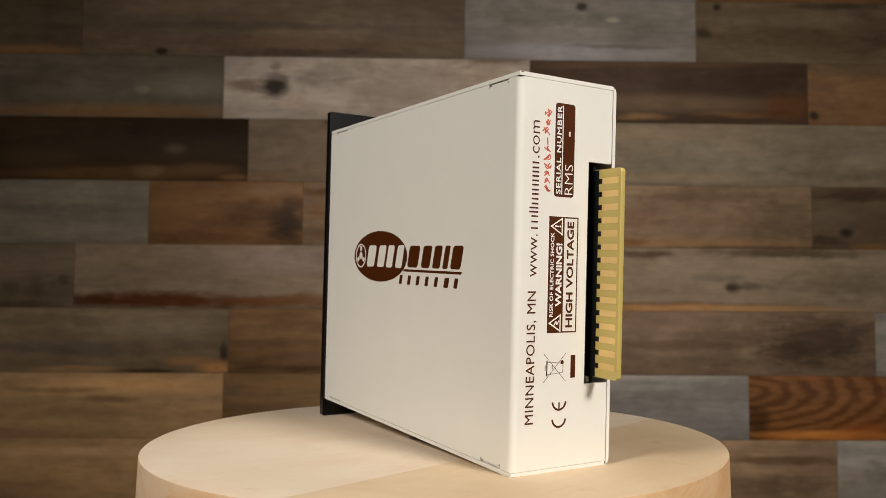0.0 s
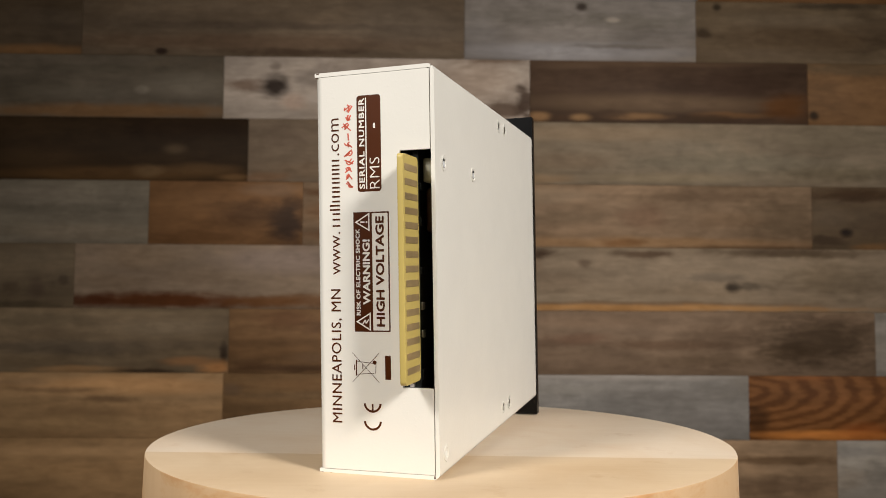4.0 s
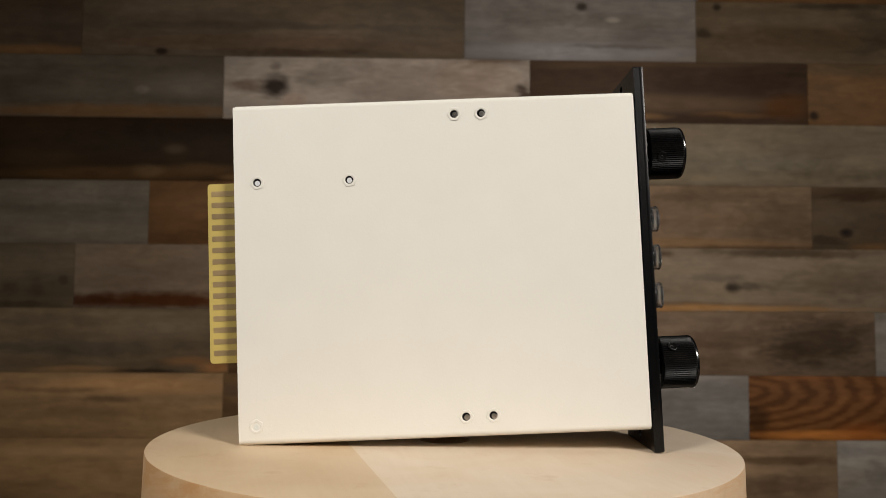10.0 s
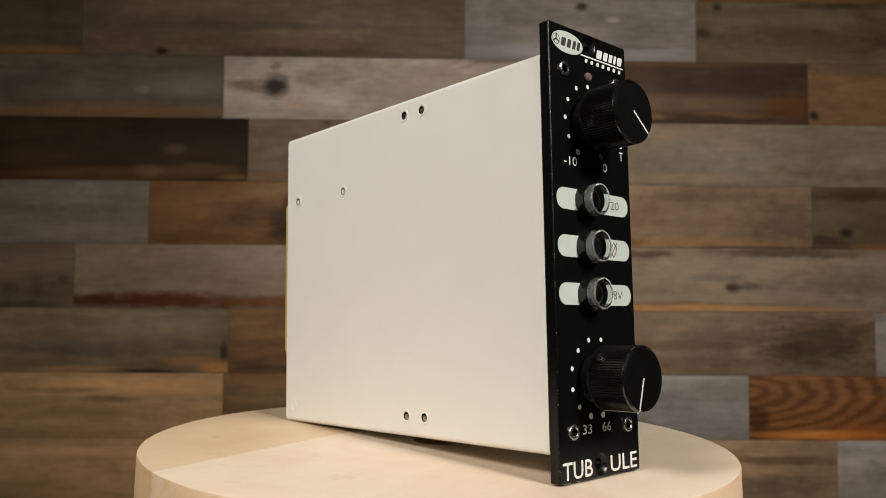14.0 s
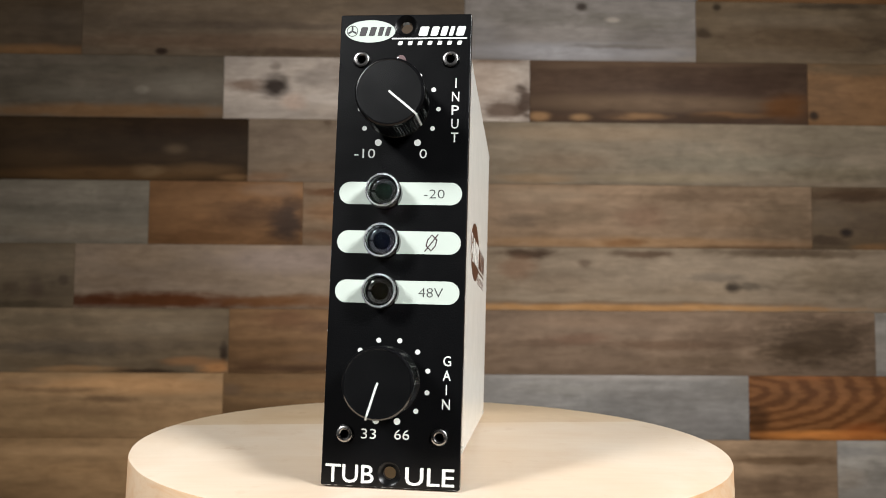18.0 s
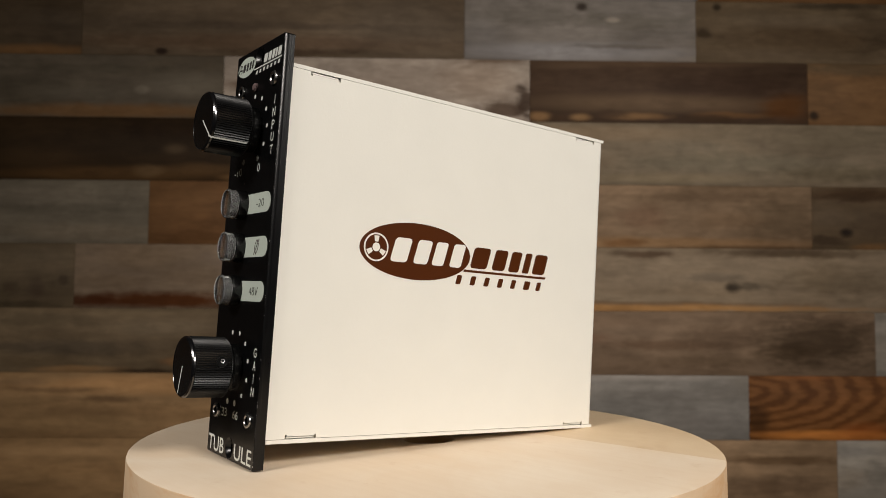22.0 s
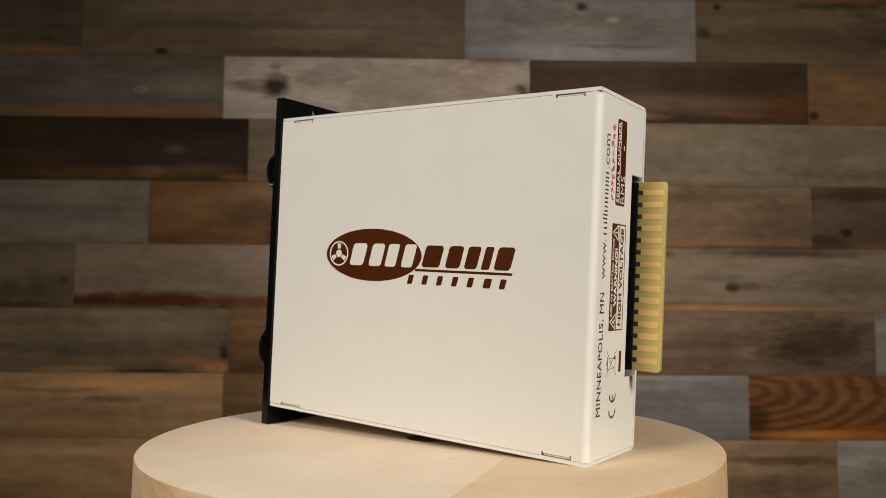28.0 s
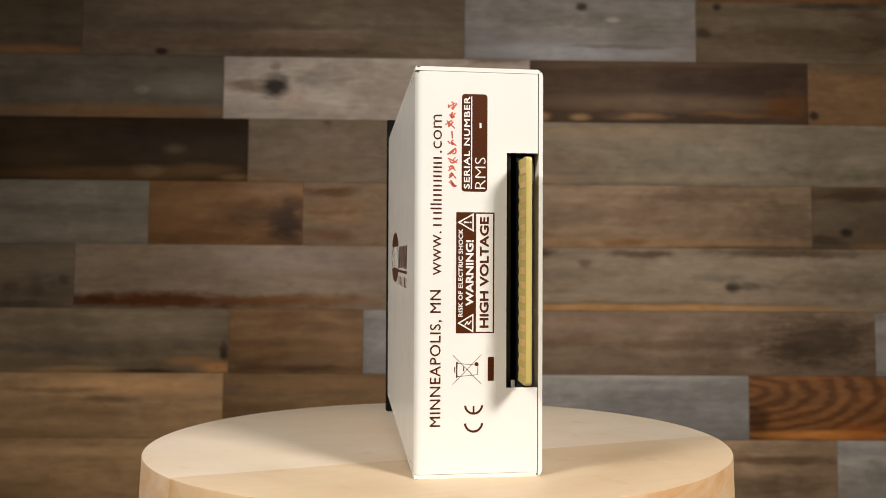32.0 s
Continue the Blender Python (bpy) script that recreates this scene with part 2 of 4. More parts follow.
def block(x0, x1, y0, y1, z0, z1, bevel=0.0, segments=2):
    bm = bmesh.new()
    bmesh.ops.create_cube(bm, size=1)
    for v in bm.verts:
        v.co = Vector(((x0 + x1) / 2 + v.co.x * (x1 - x0), (y0 + y1) / 2 + v.co.y * (y1 - y0), (z0 + z1) / 2 + v.co.z * (z1 - z0)))
    if bevel:
        bmesh.ops.bevel(bm, geom=bm.edges[:], offset=bevel, segments=segments, affect="EDGES", profile=0.5)
        smooth(bm, 50)
    return bm


def lathe(profile, steps=48, place=None, flute=None):
    """Turns a profile of (radius, height) round z. flute: (first, last, count, depth) of profile rows that are ribbed."""
    bm = bmesh.new()
    rows = []
    for i, (r, h) in enumerate(profile):
        row = []
        if r < 1e-9:
            row = [bm.verts.new((0, 0, h))]
        else:
            for s in range(steps):
                a = 2 * math.pi * s / steps
                rr = r - (flute[3] if flute and flute[0] <= i <= flute[1] and s % 2 else 0)
                row.append(bm.verts.new((rr * math.cos(a), rr * math.sin(a), h)))
        rows.append(row)
    for a, b in zip(rows, rows[1:]):
        for s in range(steps):
            t = (s + 1) % steps
            if len(a) == 1 and len(b) == 1:
                continue
            if len(a) == 1:
                bm.faces.new((a[0], b[t], b[s]))
            elif len(b) == 1:
                bm.faces.new((a[s], a[t], b[0]))
            else:
                bm.faces.new((a[s], a[t], b[t], b[s]))
    bmesh.ops.recalc_face_normals(bm, faces=bm.faces[:])
    smooth(bm, 30)
    if place is not None:
        bm.transform(place)
    return bm


def flat(loops, thick, place=None, bevel=0.0):
    """A plate from closed 2D outlines (inner loops are holes), from height 0 to thick."""
    cu = bpy.data.curves.new("outline", "CURVE")
    cu.dimensions, cu.fill_mode, cu.extrude, cu.bevel_depth, cu.bevel_resolution = "2D", "BOTH", max(thick / 2 - bevel, 0), bevel, 1
    cu.offset = -bevel
    for pts in loops:
        sp = cu.splines.new("POLY")
        sp.points.add(len(pts) - 1)
        for p, (x, y) in zip(sp.points, pts):
            p.co = (x, y, 0, 1)
        sp.use_cyclic_u = True
    return settle_curve(cu, Matrix.Translation((0, 0, thick / 2)), place)


def settle_curve(cu, first, place):
    ob = bpy.data.objects.new("outline", cu)
    me = bpy.data.meshes.new_from_object(ob)
    bpy.data.objects.remove(ob)
    bpy.data.curves.remove(cu)
    me.transform(first)
    if place is not None:
        me.transform(place)
    return me


def words(body, x0, x1, y0, y1, place, weight=0.0, spacing=1.0, thick=0.00006):
    """Lettering whose ink fills the box x0..x1, y0..y1 of the face that place stands for. weight: extra stroke in parts of the height."""
    cu = bpy.data.curves.new("lettering", "FONT")
    cu.body, cu.size, cu.space_character, cu.resolution_u = body, 1.0, spacing, 3
    cu.offset = min(weight, 0.0)
    weight = max(weight, 0.0)
    ob = bpy.data.objects.new("lettering", cu)
    me = bpy.data.meshes.new_from_object(ob)
    bpy.data.objects.remove(ob)
    bpy.data.curves.remove(cu)
    co = np.empty(len(me.vertices) * 3)
    me.vertices.foreach_get("co", co)
    co = co.reshape(-1, 3)
    lo, hi = co.min(0), co.max(0)
    d = weight * (y1 - y0)
    sx, sy = (x1 - x0 - 2 * d) / (hi[0] - lo[0]), (y1 - y0 - 2 * d) / max(hi[1] - lo[1], 1e-9)
    me.transform(Matrix.Translation((x0 + d - lo[0] * sx, y0 + d - lo[1] * sy, thick)) @ Matrix.Diagonal((sx, sy, 1, 1)))
    if not weight:
        me.transform(place)
        return me
    copies = []
    for i, (dx, dy) in enumerate(((1, 0), (-1, 0), (0, 1), (0, -1), (0.7, 0.7), (-0.7, 0.7), (0.7, -0.7), (-0.7, -0.7))):
        c = me.copy()
        c.transform(place @ Matrix.Translation((dx * d, dy * d, i * 0.000004)))
        copies.append(c)
    bpy.data.meshes.remove(me)
    return merged(copies)


def ring(cx, cy, r, n=32, start=0.0):
    return [(cx + r * math.cos(start + 2 * math.pi * i / n), cy + r * math.sin(start + 2 * math.pi * i / n)) for i in range(n)]


def oval(cx, cy, a, b, n=64):
    return [(cx + a * math.cos(2 * math.pi * i / n), cy + b * math.sin(2 * math.pi * i / n)) for i in range(n)]


def pill(x0, x1, y0, y1, r, n=8):
    pts = []
    for cx, cy, a0 in ((x1 - r, y1 - r, 0), (x0 + r, y1 - r, 90), (x0 + r, y0 + r, 180), (x1 - r, y0 + r, 270)):
        for i in range(n + 1):
            a = radians(a0 + 90 * i / n)
            pts.append((cx + r * math.cos(a), cy + r * math.sin(a)))
    return pts


def slanted(x0, x1, y0, y1, lean, r=0.0):
    """A leaning block of one letter's size."""
    return [(x + (y - y0) * lean, y) for x, y in pill(x0, x1, y0, y1, r or min(x1 - x0, y1 - y0) * 0.22, 4)]


def cut_block(x0, x1, y0, y1, lean):
    """A plain leaning block for one sign of a mark that is not spelled out."""
    w = x1 - x0
    return [slanted(x0 + w * 0.05, x1 - w * 0.13, y0, y1, lean, min(w, y1 - y0) * 0.16)]


def stroke(x0, y0, x1, y1, w):
    dx, dy = x1 - x0, y1 - y0
    ln = math.hypot(dx, dy)
    nx, ny = -dy / ln * w / 2, dx / ln * w / 2
    return [(x0 + nx, y0 + ny), (x0 - nx, y0 - ny), (x1 - nx, y1 - ny), (x1 + nx, y1 + ny)]


def arc(cx, cy, r, w, a0, a1, n=24):
    out = [(cx + (r + w / 2) * math.cos(radians(a0 + (a1 - a0) * i / n)), cy + (r + w / 2) * math.sin(radians(a0 + (a1 - a0) * i / n))) for i in range(n + 1)]
    inn = [(cx + (r - w / 2) * math.cos(radians(a0 + (a1 - a0) * i / n)), cy + (r - w / 2) * math.sin(radians(a0 + (a1 - a0) * i / n))) for i in range(n + 1)]
    return out + inn[::-1]


def merged(meshes):
    bm = bmesh.new()
    for me in meshes:
        bm.from_mesh(me)
        bpy.data.meshes.remove(me)
    return bm


MM = 0.001


def mm(loops):
    return [[(x * MM, y * MM) for x, y in loop] for loop in loops]


# ---- the room ----
def wall_box(name, label, x0, x1, y0, y1, z0, z1, material, category):
    me = bpy.data.meshes.new(name)
    bm = block(x0, x1, y0, y1, z0, z1)
    bm.to_mesh(me)
    bm.free()
    me.materials.append(material)
    return tagged(new(name, me), label, category, kind="structure")


FLOOR = -0.86
TABLE = -0.11
wall_box("floor", "dark grey carpeted floor of the studio", -2.2, 2.2, -2.0, 1.46, FLOOR - 0.1, FLOOR, CARPET, "floor")
wall_box("ceiling", "plain grey painted studio ceiling", -2.2, 2.2, -2.0, 1.46, 1.7, 1.8, PAINT, "ceiling")
wall_box("wall_east", "plain grey painted studio wall", 2.2, 2.3, -2.0, 1.46, FLOOR, 1.7, PAINT, "wall")
wall_box("wall_west", "plain grey painted studio wall", -2.3, -2.2, -2.0, 1.46, FLOOR, 1.7, PAINT, "wall")
wall_box("wall_south", "plain grey painted studio wall", -2.3, 2.3, -2.1, -2.0, FLOOR, 1.7, PAINT, "wall")


BOARDS = {}


def board(course, end, colour, swirl, *stains):
    """One board of a course, from the end of the board before to its own end."""
    BOARDS.setdefault(course, []).append((end, colour, swirl, stains))


board(0, -0.729, (0.064, 0.044, 0.026), 0, (-0.825, -0.058, 0.115, 0.0126, (0.182, 0.093, 0.036), 0.70), (-0.793, 0.013, 0.069, 0.0161, (0.078, 0.056, 0.036), 0.50))
board(0, 0.045, (0.147, 0.107, 0.071), 0, (-0.349, 0.000, 0.345, 0.0069, (0.077, 0.054, 0.038), 0.55), (-0.382, -0.034, 0.379, 0.0161, (0.134, 0.080, 0.048), 0.60), (-0.569, -0.055, 0.011, 0.0069, (0.031, 0.018, 0.013), 0.90), (-0.302, -0.054, 0.138, 0.0092, (0.060, 0.035, 0.021), 0.70), (-0.073, 0.011, 0.138, 0.0460, (0.134, 0.105, 0.079), 0.40), (-0.634, 0.003, 0.103, 0.0253, (0.097, 0.072, 0.050), 0.45))
board(0, 0.521, (0.251, 0.221, 0.197), 0, (0.285, 0.048, 0.011, 0.0086, (0.04, 0.028, 0.021), 0.90), (0.170, 0.026, 0.126, 0.0207, (0.174, 0.155, 0.131), 0.60), (0.391, 0.018, 0.126, 0.0161, (0.168, 0.148, 0.122), 0.60), (0.251, -0.046, 0.230, 0.0184, (0.355, 0.34, 0.346), 0.75), (0.379, -0.034, 0.103, 0.0046, (0.161, 0.136, 0.114), 0.70), (0.350, 0.022, 0.014, 0.0057, (0.467, 0.403, 0.336), 0.70), (0.077, -0.010, 0.046, 0.0345, (0.286, 0.266, 0.255), 0.40))
board(0, 1.350, (0.145, 0.104, 0.064), 0.25, (0.565, 0.052, 0.009, 0.0078, (0.031, 0.022, 0.014), 0.90), (0.538, -0.004, 0.017, 0.0103, (0.046, 0.03, 0.017), 0.90), (0.754, -0.013, 0.172, 0.0299, (0.093, 0.057, 0.028), 0.75), (0.814, 0.057, 0.086, 0.0069, (0.04, 0.029, 0.019), 0.80), (0.720, 0.027, 0.149, 0.0138, (0.168, 0.125, 0.082), 0.60), (0.636, -0.046, 0.126, 0.0115, (0.161, 0.114, 0.073), 0.60), (0.890, 0.001, 0.046, 0.0460, (0.071, 0.047, 0.027), 0.60))
board(1, -0.442, (0.099, 0.080, 0.058), 0, (-0.674, -0.051, 0.264, 0.0138, (0.198, 0.095, 0.031), 0.65), (-0.517, 0.004, 0.080, 0.0253, (0.154, 0.130, 0.098), 0.60), (-0.605, -0.007, 0.014, 0.0080, (0.249, 0.213, 0.165), 0.50), (-0.699, 0.035, 0.184, 0.0080, (0.062, 0.052, 0.036), 0.45), (-0.822, -0.011, 0.092, 0.0299, (0.066, 0.054, 0.037), 0.55), (-0.720, -0.015, 0.103, 0.0138, (0.121, 0.102, 0.076), 0.40))
board(1, 0.179, (0.432, 0.361, 0.302), 0, (-0.338, 0.003, 0.028, 0.0230, (0.034, 0.024, 0.019), 0.97), (-0.397, 0.006, 0.039, 0.0115, (0.188, 0.119, 0.08), 0.75), (-0.339, 0.044, 0.011, 0.0080, (0.203, 0.161, 0.128), 0.60), (-0.249, 0.022, 0.048, 0.0184, (0.251, 0.21, 0.177), 0.60), (-0.300, -0.028, 0.025, 0.0161, (0.505, 0.34, 0.251), 0.55), (-0.197, -0.024, 0.092, 0.0138, (0.505, 0.437, 0.38), 0.50), (-0.072, 0.010, 0.138, 0.0575, (0.305, 0.241, 0.194), 0.60), (0.078, 0.024, 0.069, 0.0414, (0.355, 0.266, 0.201), 0.60), (0.128, -0.040, 0.041, 0.0184, (0.108, 0.065, 0.042), 0.85), (0.170, -0.022, 0.018, 0.0368, (0.063, 0.036, 0.023), 0.90), (0.118, 0.062, 0.046, 0.0069, (0.161, 0.104, 0.066), 0.70))
board(1, 0.751, (0.075, 0.046, 0.03), 0, (0.448, -0.023, 0.241, 0.0184, (0.168, 0.109, 0.066), 0.85), (0.263, 0.052, 0.069, 0.0069, (0.161, 0.104, 0.066), 0.50), (0.425, 0.061, 0.276, 0.0069, (0.136, 0.085, 0.052), 0.60), (0.199, -0.052, 0.021, 0.0092, (0.409, 0.233, 0.109), 0.70), (0.281, -0.053, 0.021, 0.0069, (0.409, 0.241, 0.114), 0.65), (0.401, -0.050, 0.057, 0.0069, (0.355, 0.202, 0.095), 0.65), (0.599, -0.046, 0.069, 0.0069, (0.268, 0.136, 0.055), 0.50), (0.239, -0.054, 0.017, 0.0052, (0.08, 0.047, 0.029), 0.90), (0.349, -0.046, 0.037, 0.0080, (0.089, 0.054, 0.034), 0.85), (0.546, -0.053, 0.046, 0.0069, (0.084, 0.05, 0.029), 0.80), (0.710, -0.027, 0.046, 0.0253, (0.142, 0.057, 0.017), 0.75), (0.600, 0.018, 0.126, 0.0253, (0.053, 0.03, 0.02), 0.60))
board(1, 1.350, (0.218, 0.119, 0.055), 0, (0.835, 0.054, 0.126, 0.0149, (0.142, 0.099, 0.058), 0.80), (0.762, -0.044, 0.010, 0.0086, (0.034, 0.022, 0.014), 0.95), (0.787, 0.021, 0.034, 0.0230, (0.188, 0.109, 0.055), 0.40), (0.880, -0.014, 0.046, 0.0276, (0.174, 0.09, 0.037), 0.50))
board(2, -0.390, (0.028, 0.016, 0.007), 0, (-0.515, 0.045, 0.161, 0.0207, (0.017, 0.008, 0.003), 0.70), (-0.658, -0.051, 0.230, 0.0138, (0.092, 0.048, 0.018), 0.75), (-0.536, 0.000, 0.021, 0.0103, (0.088, 0.058, 0.032), 0.60), (-0.591, -0.045, 0.030, 0.0115, (0.144, 0.089, 0.043), 0.60), (-0.478, -0.040, 0.069, 0.0115, (0.112, 0.062, 0.026), 0.60), (-0.416, -0.056, 0.028, 0.0069, (0.19, 0.103, 0.043), 0.60), (-0.794, -0.021, 0.092, 0.0207, (0.056, 0.032, 0.014), 0.50))
board(2, 0.011, (0.201, 0.149, 0.104), 0, (-0.252, -0.038, 0.103, 0.0161, (0.243, 0.164, 0.102), 0.50), (-0.321, 0.030, 0.046, 0.0230, (0.171, 0.123, 0.089), 0.50), (-0.231, 0.058, 0.007, 0.0057, (0.098, 0.062, 0.04), 0.60), (-0.161, -0.014, 0.069, 0.0345, (0.171, 0.118, 0.08), 0.50), (-0.354, -0.055, 0.046, 0.0092, (0.284, 0.145, 0.069), 0.50))
board(2, 1.350, (0.228, 0.179, 0.125), 0, (0.297, 0.042, 0.195, 0.0161, (0.319, 0.231, 0.149), 0.65), (0.597, -0.018, 0.230, 0.0184, (0.174, 0.151, 0.107), 0.60), (0.262, -0.015, 0.103, 0.0161, (0.236, 0.167, 0.109), 0.50), (0.458, -0.049, 0.149, 0.0092, (0.298, 0.233, 0.149), 0.60), (0.808, 0.037, 0.126, 0.0230, (0.214, 0.174, 0.118), 0.50), (0.818, -0.039, 0.126, 0.0138, (0.137, 0.111, 0.070), 0.60), (0.517, 0.014, 0.080, 0.0115, (0.194, 0.162, 0.118), 0.50), (0.193, -0.052, 0.080, 0.0092, (0.328, 0.213, 0.118), 0.60))
board(3, -0.585, (0.141, 0.119, 0.089), 0, (-0.734, 0.005, 0.161, 0.0092, (0.087, 0.074, 0.054), 0.60), (-0.710, -0.042, 0.138, 0.0161, (0.188, 0.149, 0.107), 0.60), (-0.814, 0.036, 0.092, 0.0115, (0.167, 0.137, 0.105), 0.40), (-0.657, 0.034, 0.057, 0.0138, (0.111, 0.093, 0.07), 0.40))
board(3, -0.278, (0.186, 0.096, 0.043), 0, (-0.307, -0.018, 0.034, 0.0483, (0.051, 0.031, 0.021), 0.97), (-0.386, -0.001, 0.069, 0.0253, (0.093, 0.049, 0.025), 0.75), (-0.336, 0.048, 0.057, 0.0138, (0.259, 0.164, 0.102), 0.60), (-0.510, 0.019, 0.069, 0.0230, (0.203, 0.107, 0.048), 0.50), (-0.486, -0.049, 0.092, 0.0115, (0.128, 0.062, 0.026), 0.60), (-0.442, -0.021, 0.057, 0.0115, (0.123, 0.062, 0.028), 0.50))
board(3, 0.754, (0.239, 0.162, 0.103), 0.15, (-0.223, 0.044, 0.053, 0.0103, (0.125, 0.055, 0.024), 0.80), (-0.205, 0.004, 0.057, 0.0230, (0.303, 0.162, 0.077), 0.60), (-0.216, -0.045, 0.057, 0.0103, (0.166, 0.077, 0.035), 0.60), (-0.228, 0.002, 0.046, 0.0057, (0.166, 0.089, 0.048), 0.50), (0.262, -0.002, 0.080, 0.0161, (0.176, 0.122, 0.075), 0.60), (0.161, -0.010, 0.041, 0.0138, (0.134, 0.093, 0.061), 0.70), (0.411, -0.002, 0.046, 0.0230, (0.210, 0.122, 0.075), 0.60), (0.422, -0.054, 0.345, 0.0115, (0.341, 0.194, 0.090), 0.60), (0.365, -0.054, 0.041, 0.0069, (0.182, 0.085, 0.033), 0.70), (0.515, 0.040, 0.126, 0.0103, (0.132, 0.085, 0.052), 0.60), (0.688, 0.001, 0.080, 0.0414, (0.115, 0.079, 0.048), 0.60), (0.618, -0.062, 0.138, 0.0057, (0.099, 0.054, 0.027), 0.60), (0.205, 0.042, 0.092, 0.0161, (0.271, 0.203, 0.137), 0.50), (0.572, -0.006, 0.069, 0.0161, (0.212, 0.135, 0.079), 0.50))
board(3, 1.350, (0.108, 0.074, 0.044), 0, (0.840, 0.048, 0.092, 0.0138, (0.053, 0.028, 0.013), 0.90), (0.824, -0.030, 0.013, 0.0086, (0.019, 0.012, 0.009), 0.95), (0.782, -0.046, 0.034, 0.0092, (0.056, 0.036, 0.022), 0.80), (0.878, -0.061, 0.034, 0.0092, (0.224, 0.114, 0.044), 0.60), (0.793, 0.002, 0.046, 0.0184, (0.133, 0.094, 0.06), 0.50), (0.885, -0.015, 0.034, 0.0230, (0.072, 0.046, 0.027), 0.50))
board(4, -0.728, (0.099, 0.072, 0.044), 0, (-0.851, -0.024, 0.017, 0.0103, (0.056, 0.038, 0.023), 0.70), (-0.802, -0.028, 0.014, 0.0190, (0.067, 0.045, 0.03), 0.70), (-0.749, -0.009, 0.010, 0.0086, (0.047, 0.032, 0.02), 0.70), (-0.827, -0.059, 0.057, 0.0069, (0.05, 0.037, 0.022), 0.70), (-0.798, 0.042, 0.069, 0.0138, (0.111, 0.084, 0.054), 0.50))
board(4, 0.011, (0.223, 0.163, 0.114), 0, (-0.539, -0.048, 0.184, 0.0149, (0.097, 0.032, 0.01), 0.97), (-0.684, -0.049, 0.046, 0.0138, (0.083, 0.027, 0.01), 0.90), (-0.360, -0.049, 0.069, 0.0115, (0.145, 0.058, 0.02), 0.70), (-0.248, -0.047, 0.126, 0.0138, (0.184, 0.081, 0.03), 0.70), (-0.294, 0.035, 0.138, 0.0276, (0.276, 0.211, 0.176), 0.70), (-0.597, 0.038, 0.069, 0.0230, (0.24, 0.168, 0.106), 0.50), (-0.495, -0.001, 0.080, 0.0161, (0.183, 0.128, 0.084), 0.50), (-0.203, -0.016, 0.069, 0.0103, (0.303, 0.226, 0.16), 0.50), (-0.651, -0.013, 0.057, 0.0161, (0.202, 0.138, 0.088), 0.40))
board(4, 1.350, (0.239, 0.181, 0.125), 0, (0.591, -0.014, 0.015, 0.0095, (0.030, 0.021, 0.015), 0.92), (0.622, -0.012, 0.032, 0.0080, (0.090, 0.070, 0.050), 0.70), (0.288, 0.032, 0.013, 0.0069, (0.103, 0.067, 0.044), 0.70), (0.170, 0.051, 0.057, 0.0103, (0.049, 0.026, 0.014), 0.90), (0.410, 0.051, 0.057, 0.0069, (0.073, 0.040, 0.022), 0.80), (0.710, 0.055, 0.149, 0.0092, (0.062, 0.038, 0.020), 0.80), (0.341, -0.038, 0.276, 0.0080, (0.310, 0.239, 0.166), 0.60), (0.364, -0.049, 0.379, 0.0046, (0.207, 0.122, 0.065), 0.60), (0.364, -0.057, 0.437, 0.0069, (0.494, 0.254, 0.091), 0.80), (0.559, 0.005, 0.057, 0.0092, (0.140, 0.111, 0.084), 0.50), (0.227, -0.007, 0.069, 0.0184, (0.207, 0.149, 0.099), 0.50), (0.789, -0.003, 0.103, 0.0276, (0.137, 0.101, 0.063), 0.50), (0.153, 0.021, 0.034, 0.0230, (0.222, 0.127, 0.076), 0.60))
board(5, -0.420, (0.135, 0.097, 0.059), 0.35, (-0.747, -0.015, 0.149, 0.0149, (0.083, 0.063, 0.044), 0.70), (-0.537, 0.026, 0.103, 0.0161, (0.169, 0.128, 0.084), 0.50), (-0.429, -0.021, 0.008, 0.0190, (0.029, 0.018, 0.011), 0.95), (-0.442, -0.053, 0.030, 0.0103, (0.458, 0.211, 0.076), 0.75), (-0.491, -0.041, 0.046, 0.0092, (0.301, 0.146, 0.06), 0.60), (-0.585, -0.060, 0.069, 0.0046, (0.045, 0.028, 0.016), 0.90), (-0.723, -0.058, 0.080, 0.0069, (0.396, 0.217, 0.093), 0.50), (-0.804, 0.041, 0.092, 0.0161, (0.101, 0.076, 0.045), 0.50), (-0.592, -0.008, 0.080, 0.0115, (0.111, 0.08, 0.051), 0.50), (-0.481, -0.008, 0.057, 0.0092, (0.097, 0.069, 0.043), 0.50), (-0.801, -0.043, 0.057, 0.0115, (0.137, 0.096, 0.055), 0.50))
board(5, -0.154, (0.187, 0.106, 0.052), 0.45, (-0.314, 0.044, 0.053, 0.0161, (0.129, 0.062, 0.03), 0.70), (-0.247, 0.027, 0.034, 0.0138, (0.123, 0.065, 0.035), 0.60), (-0.290, -0.053, 0.092, 0.0069, (0.089, 0.049, 0.027), 0.80), (-0.379, -0.049, 0.034, 0.0092, (0.109, 0.057, 0.028), 0.70), (-0.223, -0.034, 0.069, 0.0115, (0.191, 0.118, 0.069), 0.50), (-0.202, 0.005, 0.046, 0.0161, (0.22, 0.123, 0.058), 0.50))
board(5, -0.089, (0.251, 0.229, 0.213), 0)
